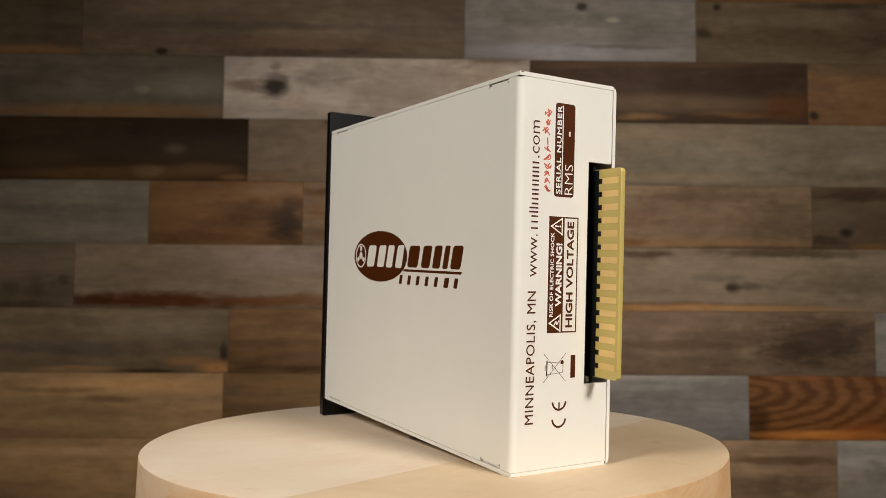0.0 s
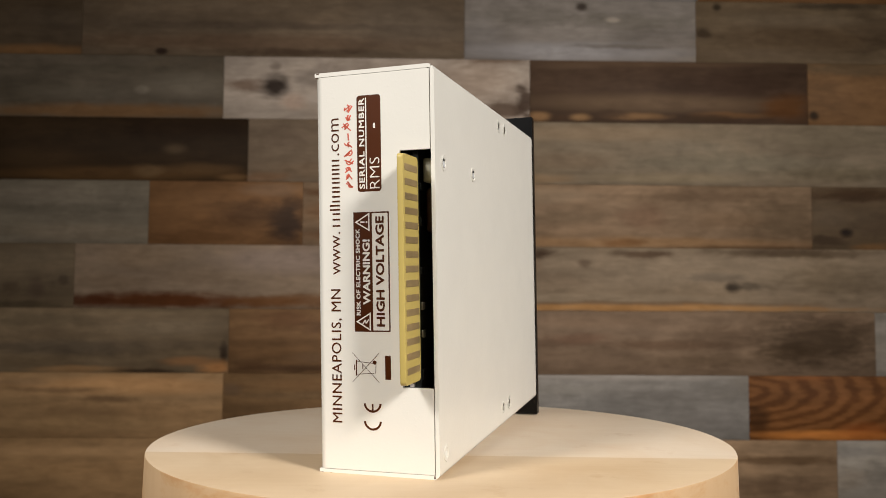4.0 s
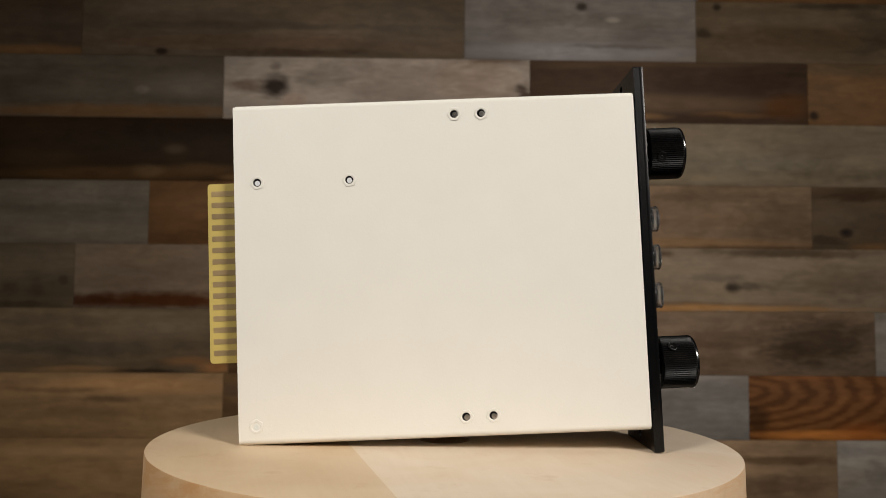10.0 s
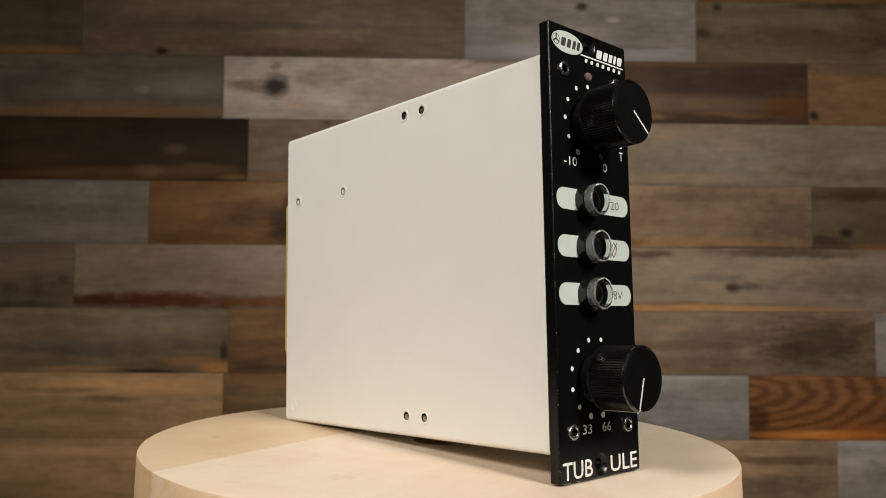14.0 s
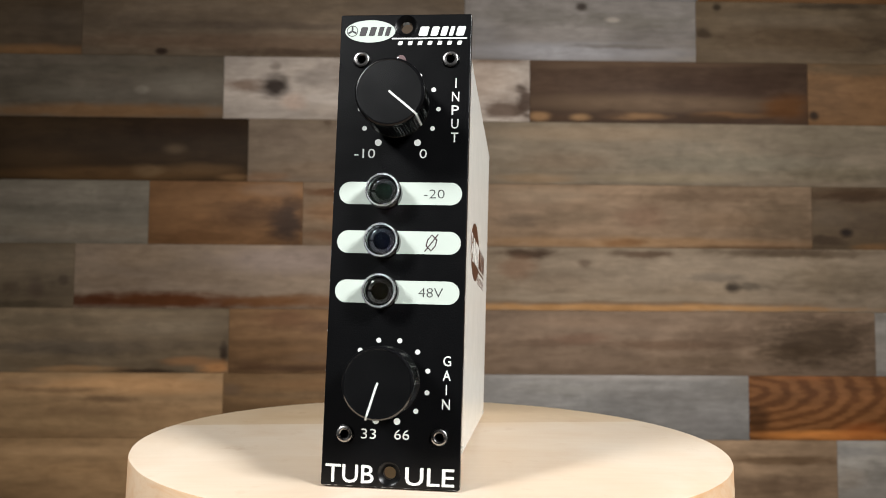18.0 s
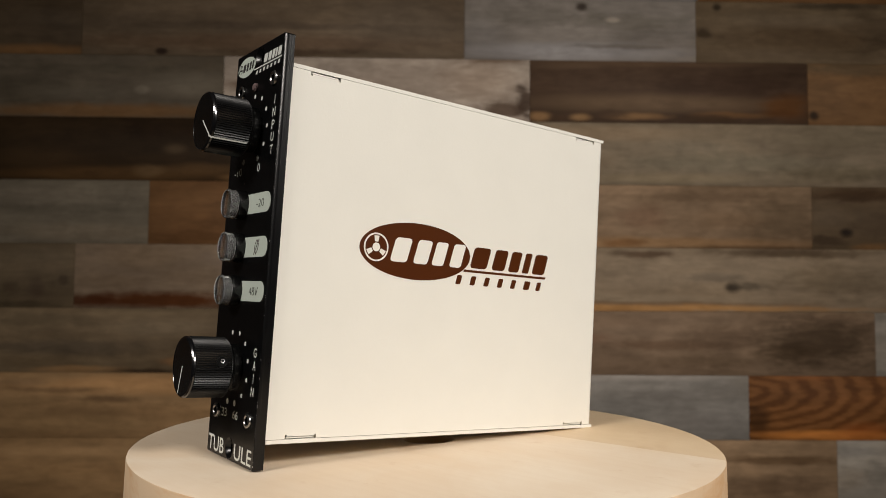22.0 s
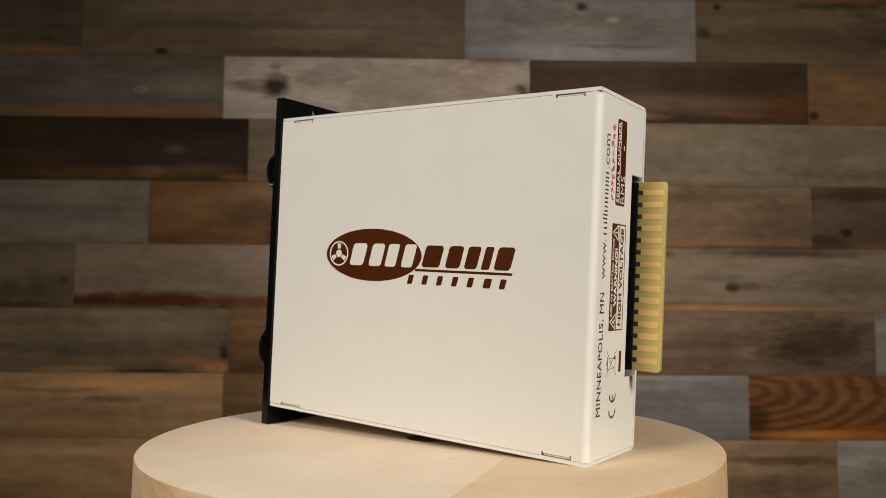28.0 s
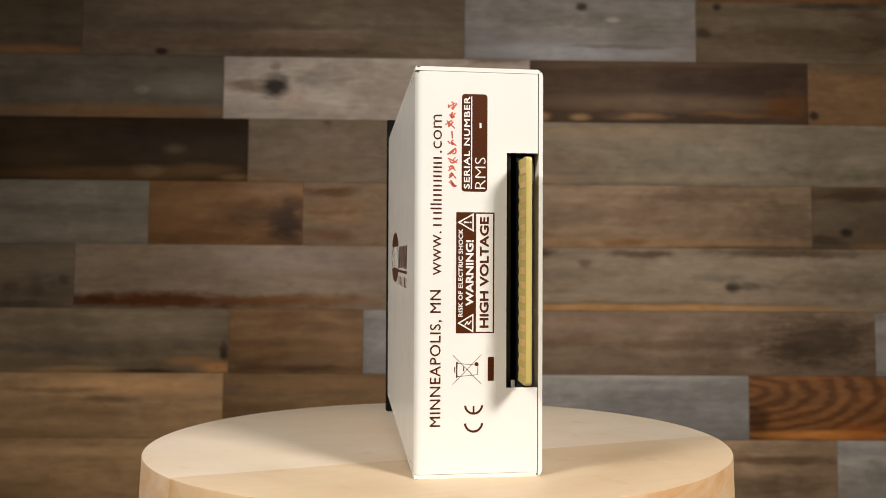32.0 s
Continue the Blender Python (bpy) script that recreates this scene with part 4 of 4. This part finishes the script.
def circuit_board():
    y0, y1 = 30.0, 154.75
    xa, xb = -13.0 * MM, -11.3 * MM
    pcb = part("circuit_board", block(xa, xb, y0 * MM, 142.3 * MM, 30 * MM, 104 * MM), MASK, MODULE, "black circuit board inside the case")
    outline = pill(142.4, y1, 35.1, 98.15, 1.2)
    part("edge_connector", flat(mm([[(y, z) for y, z in outline]]), xb - xa, LOGOSIDE(xa), 0.12 * MM), BOARD, pcb, "yellow edge connector tongue")
    for i in range(15):
        z = 94.55 - 3.99 * i
        for place in (LOGOSIDE(xb), PLAINSIDE(xa)):
            s = 1 if place[1][0] > 0 else -1
            near, far = (146.7, 153.75) if s > 0 else (143.2, 153.4)
            a, b = sorted((s * near, s * far))
            part("contact", flat(mm([pill(a, b, z - 0.95, z + 0.95, 0.3, 3)]), 0.09 * MM, place, 0.03 * MM), GOLD if s > 0 else FINGER, pcb)
            if s > 0:
                part("solder_mask_finger", flat(mm([pill(145.0, 147.0, z - 0.75, z + 0.75, 0.3, 3)]), 0.05 * MM, place), MASK, pcb)
    part("solder_mask", flat(mm([pill(142.5, 145.15, 35.2, 98.0, 0.2, 3)]), 0.06 * MM, LOGOSIDE(xb)), MASK, pcb, "black solder mask at the root of the tongue")
    # dark parts seen in the opening
    for z, h in ((36.5, 3.0), (48, 2.2), (56, 2.2), (66, 2.0), (80, 2.4), (90, 2.0)):
        part("component", block(xa - 0.5 * MM, xa, 139 * MM, 141.5 * MM, (z - h / 2) * MM, (z + h / 2) * MM, 0.15 * MM), STEEL if z in (48, 56) else MASK, pcb)
    part("component", block(-17.35 * MM, -13.4 * MM, 128 * MM, 139.5 * MM, 91.5 * MM, 98.5 * MM, 0.6 * MM), BEIGE, pcb, "beige component beside the connector")
    part("component", block(-17.3 * MM, -13.4 * MM, 128 * MM, 137.5 * MM, 77.0 * MM, 90.0 * MM, 1.2 * MM), CHIP, pcb, "brown component beside the connector")
    part("bracket", block(-10.9 * MM, -9.8 * MM, 141 * MM, 143.0 * MM, 33.0 * MM, 35.0 * MM, 0.2 * MM), DULL, MODULE, "small metal bracket in the opening")
    part("black_plate", block(-9.6 * MM, -8.3 * MM, 120 * MM, 142.4 * MM, 31 * MM, 103 * MM), MASK, MODULE, "black plate behind the opening")
    # sheet added across the case so that its inside looks dark
    part("black_plate", block(-17.3 * MM, 10 * MM, 119.0 * MM, 119.8 * MM, 12 * MM, 120 * MM), MASK, MODULE, "added black plate that darkens the inside of the case")


circuit_board()


def insert(y, z, turn, filled):
    """Pressed hexagon insert: painted hexagon and sleeve, flat black disc painted as the bore's shade."""
    place = PLAINSIDE(VR) @ Matrix.Translation((-y * MM, z * MM, 0))
    part("insert", flat(mm([ring(0, 0, 2.55, 6, radians(turn)), ring(0, 0, 1.6, 24)]), 0.22 * MM, place, 0.07 * MM), CREAM, COVER, "hexagonal painted insert")
    part("sleeve", lathe([(1.6 * MM, 0.02 * MM), (1.6 * MM, 0.12 * MM), (1.5 * MM, 0.14 * MM), (1.38 * MM, 0.03 * MM)], 24, place), CREAM, COVER, "painted sleeve")
    part("bore", lathe([(1.42 * MM, 0.035 * MM), (0, 0.02 * MM)], 20, place), CREAM if filled else HOLE, COVER, "filled bore" if filled else "flat disc painted black as the shade of a threaded bore")
    k = 0.9 if filled or 20 < z < 110 else 0.95
    # pale disc, off-centre, for the screw end and its glint
    part("thread", lathe([(k * MM, 0.03 * MM), (k * MM, 0.09 * MM), ((k - 0.08) * MM, 0.1 * MM), (0.35 * MM, 0.1 * MM), (0.3 * MM, 0.05 * MM), (0, 0.05 * MM)], 18, place @ Matrix.Translation((0.08 * MM if k < 0.92 else 0.3 * MM, -0.22 * MM, 0))), WHITE if filled else SILVER if k < 0.92 else STEEL, COVER)


for y, z, turn, filled in ((135.9, 97.1, 12, False), (104.0, 97.0, 8, False), (66.8, 118.8, 0, False), (57.4, 118.8, 20, False),
                           (66.7, 14.4, 5, False), (57.4, 14.5, 14, False), (137.9, 13.8, 28, True)):
    insert(y, z, turn, filled)


# ---- front panel ----
def front_panel():
    rim = pill(-19.05, 19.05, 0, 133.35, 0.5, 3)
    holes = [ring(0.1, 129.9, 1.75, 24), ring(-0.3, 3.7, 1.75, 24)]
    screws = ((-12.5, 119.9), (13.3, 119.9), (-12.9, 13.9), (13.2, 14.0))
    wells = [ring(x, z, 2.4, 24) for x, z in screws]
    sinks = [ring(0.1, 129.9, 3.1, 28), ring(-0.3, 3.7, 3.1, 28)]
    # back layer with the bores, front layer with the wider sinks
    back = flat(mm([rim, *holes]), 2.08 * MM, FRONT(3.4 * MM))
    face = flat(mm([rim, *sinks, *wells]), 1.5 * MM, FRONT(1.5 * MM), 0.18 * MM)
    panel = part("front_panel", merged([back, face]), BLACK, MODULE, "black textured front panel")
    for x, z in ((0.1, 129.9), (-0.3, 3.7)):
        part("countersink", lathe([(3.08 * MM, 0.08 * MM), (2.9 * MM, 0.0), (1.75 * MM, -1.45 * MM), (1.72 * MM, -3.3 * MM)], 32, FRONT() @ Matrix.Translation((x * MM, z * MM, 0))), KNOB, panel, "glossy black countersunk hole")
    for x, z in screws:
        at = FRONT() @ Matrix.Translation((x * MM, z * MM, 0))
        part("panel_screw", lathe([(2.28 * MM, -1.4 * MM), (2.28 * MM, 0.4 * MM), (2.18 * MM, 0.66 * MM), (1.95 * MM, 0.8 * MM), (1.5 * MM, 0.82 * MM), (1.2 * MM, 0.55 * MM)], 32, at), DARKSTEEL, panel, "blackened socket screw")
        part("socket", lathe([(1.22 * MM, 0.57 * MM), (1.2 * MM, -0.9 * MM), (0, -0.9 * MM)], 6, at), HOLE, panel, "dark hexagon socket")
    return panel


PANEL = front_panel()


def edge_wear():
    """Bare flecks along the panel's rim and chipped corners of the case."""
    rng = random.Random(11)
    flecks = []
    for i in range(20):
        x = rng.uniform(-18, 18)
        flecks.append(block((x - rng.uniform(0.1, 0.7)) * MM, (x + 0.2) * MM, -0.02 * MM, 0.2 * MM, -0.005 * MM, rng.uniform(0.06, 0.2) * MM))
    for i in range(60):
        z = rng.uniform(1, 132)
        side = rng.choice((-19.055, 18.955))
        flecks.append(block(side * MM, (side + 0.10) * MM, -0.015 * MM, 0.12 * MM, z * MM, (z + rng.uniform(0.1, 0.4)) * MM))
    bm = bmesh.new()
    for f in flecks:
        me = bpy.data.meshes.new("fleck")
        f.to_mesh(me)
        f.free()
        bm.from_mesh(me)
        bpy.data.meshes.remove(me)
    part("edge_wear", bm, WORN, PANEL, "bare metal flecks on worn edges")
    for x, z, w, h in ((17.4, 124.4, 0.9, 0.35), (17.6, 7.55, 1.1, 0.5), (14.6, 7.55, 0.7, 0.45), (-17.2, 8.2, 0.5, 0.8), (-17.9, 124.0, 0.4, 0.4)):
        part("paint_chip", block((x - w / 2) * MM, (x + w / 2) * MM, 143.2 * MM, 143.94 * MM, (z - h / 2) * MM, (z + h / 2) * MM, 0.08 * MM), CHIP, COVER, "dark chip in the cream paint")


edge_wear()


def ink(name, loops, material, label="", level=0):
    return part(name, flat(mm(loops), 0.05 * MM, FRONT(-0.05 * MM * level)), material, PANEL, label)


def type_on(body, x0, x1, z0, z1, material, weight=0.0, level=0, spacing=1.0):
    return part("lettering", words(body, x0 * MM, x1 * MM, z0 * MM, z1 * MM, FRONT(-0.05 * MM * level), weight, spacing), material, PANEL)


def panel_print():
    ink("logo_oval", [oval(-10.35, 128.4, 7.35, 3.35)], PALE, "white printed oval")
    part("emblem", merged([flat(mm(s), 0.05 * MM, FRONT(-0.05 * MM)) for s in ([ring(-15.6, 128.5, 1.65, 28), ring(-15.6, 128.5, 1.45, 28)],
         [stroke(-15.6, 128.5, -15.6, 129.9, 0.5)], [stroke(-15.6, 128.5, -14.4, 127.8, 0.5)], [stroke(-15.6, 128.5, -16.8, 127.8, 0.5)])]), GREYINK, PANEL, "dark round emblem")
    for x0, x1 in ((-13.7, -11.3), (-10.9, -8.8), (-8.3, -6.6), (-6.2, -4.6)):
        part("logo_block", flat(mm(cut_block(x0, x1, 127.0, 129.7, 0.26)), 0.05 * MM, FRONT(-0.05 * MM)), GREYINK, PANEL, "dark leaning logo block")
    for x0, x1 in ((3.5, 6.7), (7.0, 9.6), (9.9, 12.1), (12.4, 13.9), (14.3, 17.2)):
        part("logo_block", flat(mm(cut_block(x0, x1, 126.9, 129.7, 0.26)), 0.05 * MM, FRONT()), WHITE, PANEL, "white leaning logo block")
    ink("logo_line", [[(-4.0, 125.95), (17.7, 125.95), (17.9, 126.4), (-4.0, 126.4)]], WHITE)
    for i in range(7):
        ink("logo_block", [slanted(-2.2 + 2.85 * i, -0.9 + 2.85 * i, 124.2, 125.4, 0.26)], WHITE, "small white logo block")
    for i in range(1, 12):
        a = radians(-90 - 30 * i)
        big = i in (1, 11)
        ink("scale_dot", [ring(-1.1 + 11.3 * math.cos(a), 105.3 + 11.3 * math.sin(a), 0.98 if big else 0.68, 18)], WHITE)
    for i in range(12):
        a = radians(-105 - 30 * i)
        big = i in (0, 11)
        ink("scale_dot", [ring(-1.5 + 11.35 * math.cos(a), 28.7 + 11.35 * math.sin(a), 0.92 if big else 0.70, 18)], WHITE)
    type_on("-10", -13.5, -7.5, 91.0, 93.7, WHITE, 0.002)
    type_on("0", 5.2, 7.3, 91.0, 93.7, WHITE, 0.002)
    type_on("33", -8.4, -4.2, 12.8, 15.5, WHITE, 0.002)
    type_on("66", 0.8, 5.0, 12.9, 15.6, WHITE, 0.002)
    for i, ch in enumerate("INPUT"):
        w = 0.36 if ch == "I" else 2.1
        z = 112.9 - 3.95 * i
        type_on(ch, 15.0 - w / 2, 15.0 + w / 2, z - 1.4, z + 1.4, WHITE, 0.012)
    for i, ch in enumerate("GAIN"):
        w = 0.36 if ch == "I" else 2.2
        z = 34.5 - 3.9 * i
        type_on(ch, 14.75 - w / 2, 14.75 + w / 2, z - 1.4, z + 1.4, WHITE, 0.012)
    type_on("TUB", -17.9, -4.4, 0.85, 5.75, WHITE, 0.014)
    type_on("ULE", 4.2, 17.6, 0.85, 5.65, WHITE, 0.014)
    for z in (80.9, 67.0, 53.1):
        ink("button_strip", [pill(-17.4, 17.6, z - 3.2, z + 3.2, 3.19, 14)], PALE, "pale printed strip round a button")
    type_on("-20", 6.9, 12.7, 79.6, 82.1, GREYINK, -0.012, 1)
    type_on("48V", 6.2, 13.0, 51.8, 54.4, GREYINK, -0.012, 1)
    z = 67.0
    hexa = [(9.5, z + 2.45), (11.1, z + 0.9), (10.6, z - 0.95), (9.3, z - 2.45), (7.75, z - 0.9), (8.2, z + 0.95)]
    inner = [(9.42 + (x - 9.42) * 0.76, z + (y - z) * 0.82) for x, y in hexa]
    part("phase_symbol", merged([flat(mm([hexa, inner]), 0.05 * MM, FRONT(-0.05 * MM)), flat(mm([stroke(7.55, z - 2.45, 11.25, z + 2.45, 0.32)]), 0.05 * MM, FRONT(-0.05 * MM))]), PLUMINK, PANEL, "slashed zero symbol")
    part("indicator_lens", lathe([(1.45 * MM, 0), (1.4 * MM, 0.5 * MM), (1.0 * MM, 1.0 * MM), (0, 1.25 * MM)], 20, FRONT() @ Matrix.Translation((-1.0 * MM, 119.7 * MM, 0))), PINK, PANEL, "small clear pinkish indicator lens")


panel_print()


def knob(x, z, direction, screws):
    at = FRONT() @ Matrix.Translation((x * MM, z * MM, 0))
    r = 9.45
    body = lathe([(p * MM, h * MM) for p, h in ((6.9, 3.6), (9.0, 3.6), (r, 4.0), (r, 4.2), (r, 15.3), (r, 15.5), (r - 0.02, 15.6))], 156, at, (3, 4, 78, 0.34 * MM))
    k = part("knob", body, KNOB, MODULE, "black ribbed control knob")
    part("rim", lathe([(p * MM, h * MM) for p, h in ((r - 0.02, 15.6), (r - 0.1, 16.05), (r - 0.5, 16.46), (r - 0.75, 16.5), (r - 0.85, 16.38))], 96, at), CUTRIM, k, "glossy turned rim of the knob")
    part("face", lathe([((r - 0.84) * MM, 16.39 * MM), (4 * MM, 16.4 * MM), (0, 16.4 * MM)], 64, at), FACE, k, "satin black knob face")
    part("skirt", lathe([(p * MM, h * MM) for p, h in ((7.4, 0), (7.4, 2.4), (7.0, 3.0), (6.9, 3.7))], 48, at), RUBBER, k)
    spin = at @ Matrix.Rotation(math.atan2(direction[1], direction[0]), 4, "Z")
    part("pointer", merged([flat(mm([[(-0.2, -0.28), (r - 0.9, -0.28), (r - 0.9, 0.28), (-0.2, 0.28)]]), 0.04 * MM, spin @ Matrix.Translation((0, 0, 16.4 * MM)))]), WHITE, k, "white pointer line")
    part("pointer", merged([flat(mm([[(4.4, -0.28), (15.9, -0.28), (15.9, 0.28), (4.4, 0.28)]]), 0.05 * MM, spin @ Matrix.Translation(((r + 0.0) * MM, 0, 0)) @ Matrix(((0, 0, 1, 0), (0, -1, 0, 0), (1, 0, 0, 0), (0, 0, 0, 1)))),
                            flat(mm([[(-0.6, -0.28), (0.85, -0.28), (0.85, 0.28), (-0.6, 0.28)]]), 0.05 * MM, spin @ Matrix.Translation(((r - 0.35) * MM, 0, 16.28 * MM)) @ Matrix.Rotation(radians(40), 4, "Y"))]), WHITE, k)
    for a, h in screws:
        out = at @ Matrix.Rotation(radians(a), 4, "Z") @ Matrix.Translation(((r - 0.05) * MM, 0, h * MM)) @ Matrix.Rotation(radians(90), 4, "Y")
        part("set_screw", lathe([(1.75 * MM, -0.5 * MM), (1.7 * MM, 0.1 * MM), (1.6 * MM, 0.14 * MM), (1.45 * MM, 0.08 * MM)], 24, out), KNOB, k)
        # near-black disc laid on the knob in place of the hole's shade
        part("socket", lathe([(1.52 * MM, 0.12 * MM), (1.4 * MM, 0.06 * MM), (0, 0.05 * MM)], 20, out), HOLE, k)
        part("socket_screw", lathe([(0.75 * MM, 0.06 * MM), (0.7 * MM, 0.09 * MM), (0.45 * MM, 0.07 * MM)], 6, out @ Matrix.Translation((0.2 * MM, 0.3 * MM, 0))), DARKSTEEL, k)
    return k


knob(-1.2, 105.4, (7.3, -6.0), ((196, 7.6), (86, 7.6)))
knob(-1.5, 28.8, (-2.6, -8.8), ((140, 7.6), (14, 7.4)))


def push_button(x, z, lens):
    at = FRONT() @ Matrix.Translation((x * MM, z * MM, 0))
    turned = lambda rows, steps=40: lathe([(p * MM, h * MM) for p, h in rows], steps, at)
    b = part("push_button", turned(((4.85, 0), (4.9, 2.4), (4.85, 2.9), (4.62, 3.2), (3.86, 3.2), (3.82, 3.95), (3.65, 4.0), (3.55, 2.6), (0, 2.4))), RUBBER, MODULE, "black push button with a clear cap")
    cap = part("cap", turned(((4.55, 3.27), (4.6, 3.5), (4.6, 5.25), (4.76, 5.35), (4.76, 5.62), (4.6, 5.82), (4.2, 5.9), (3.95, 5.5), (3.9, 3.5), (3.9, 3.27), (4.55, 3.27))), HAZY, b, "clear acrylic wall of the cap, whitened in place of glints")
    part("front", turned(((0, 5.45), (3.9, 5.45), (4.1, 5.85), (3.9, 5.88), (0, 5.88))), CLEAR, cap, "clear acrylic front of the cap")
    # pale ring, added so that the clear cap looks brighter from the front
    part("ring", turned(((4.5, 3.205), (4.45, 3.25), (3.95, 3.25), (3.9, 3.205))), SILVER, b, "pale ring added under the clear cap to brighten it")
    part("reflector", turned(((3.5, 2.7), (3.5, 3.28), (3.4, 3.32), (2.35, 3.2), (2.3, 2.7))), MIRROR, b, "polished metal floor of the cap")
    part("lens", turned(((2.34, 2.7), (2.32, 3.22), (1.9, 3.5), (1.1, 3.68), (0, 3.74)), 32), lens, b, "glossy dark tinted lens")
    part("mark", flat(mm([stroke(-3.45, 0, -2.3, 0, 0.5)]), 0.14 * MM, at @ Matrix.Translation((0, 0, 3.2 * MM))), HOLE, b)
    return b


for z, lens in ((80.9, (0.002, 0.009, 0.004)), (67.0, (0.002, 0.0035, 0.007)), (53.1, (0.006, 0.005, 0.002))):
    push_button(-4.05, z, coated("dark_tinted_lens", lens, 0.16, strength=0.0, spec=0.25))


# ---- what turns ----
def motions():
    turn = 360 / 30.0415
    slip_t = (0, 2.5, 6, 9, 12, 15.5, 18.5, 21.5, 25, 29, 32)
    slip = (-0.45, -0.32, 0.0, 0.04, -0.12, 0.15, 0.16, 0.30, 0.30, -0.45, -0.38)
    seat = Matrix.Translation((-0.03466, 0.06937, 0.0)) @ Matrix.Rotation(radians(-150.237), 4, "Z") @ Matrix.Rotation(radians(-2.8), 4, "X") @ Matrix.Rotation(radians(0.76), 4, "Y")
    low = min((seat @ Vector((x, 0, 0))).z for x in (-0.019, 0.019))
    seat = Matrix.Translation((0, 0, -low - 0.00008)) @ seat
    rows = []
    for t in range(33):
        a = -(turn * t + float(np.interp(t, slip_t, slip)))
        rows.append((t, Matrix.Rotation(radians(a), 4, "Z")))
    walk(BLOCK, rows)
    walk(MODULE, [(t, m @ seat) for t, m in rows])


motions()
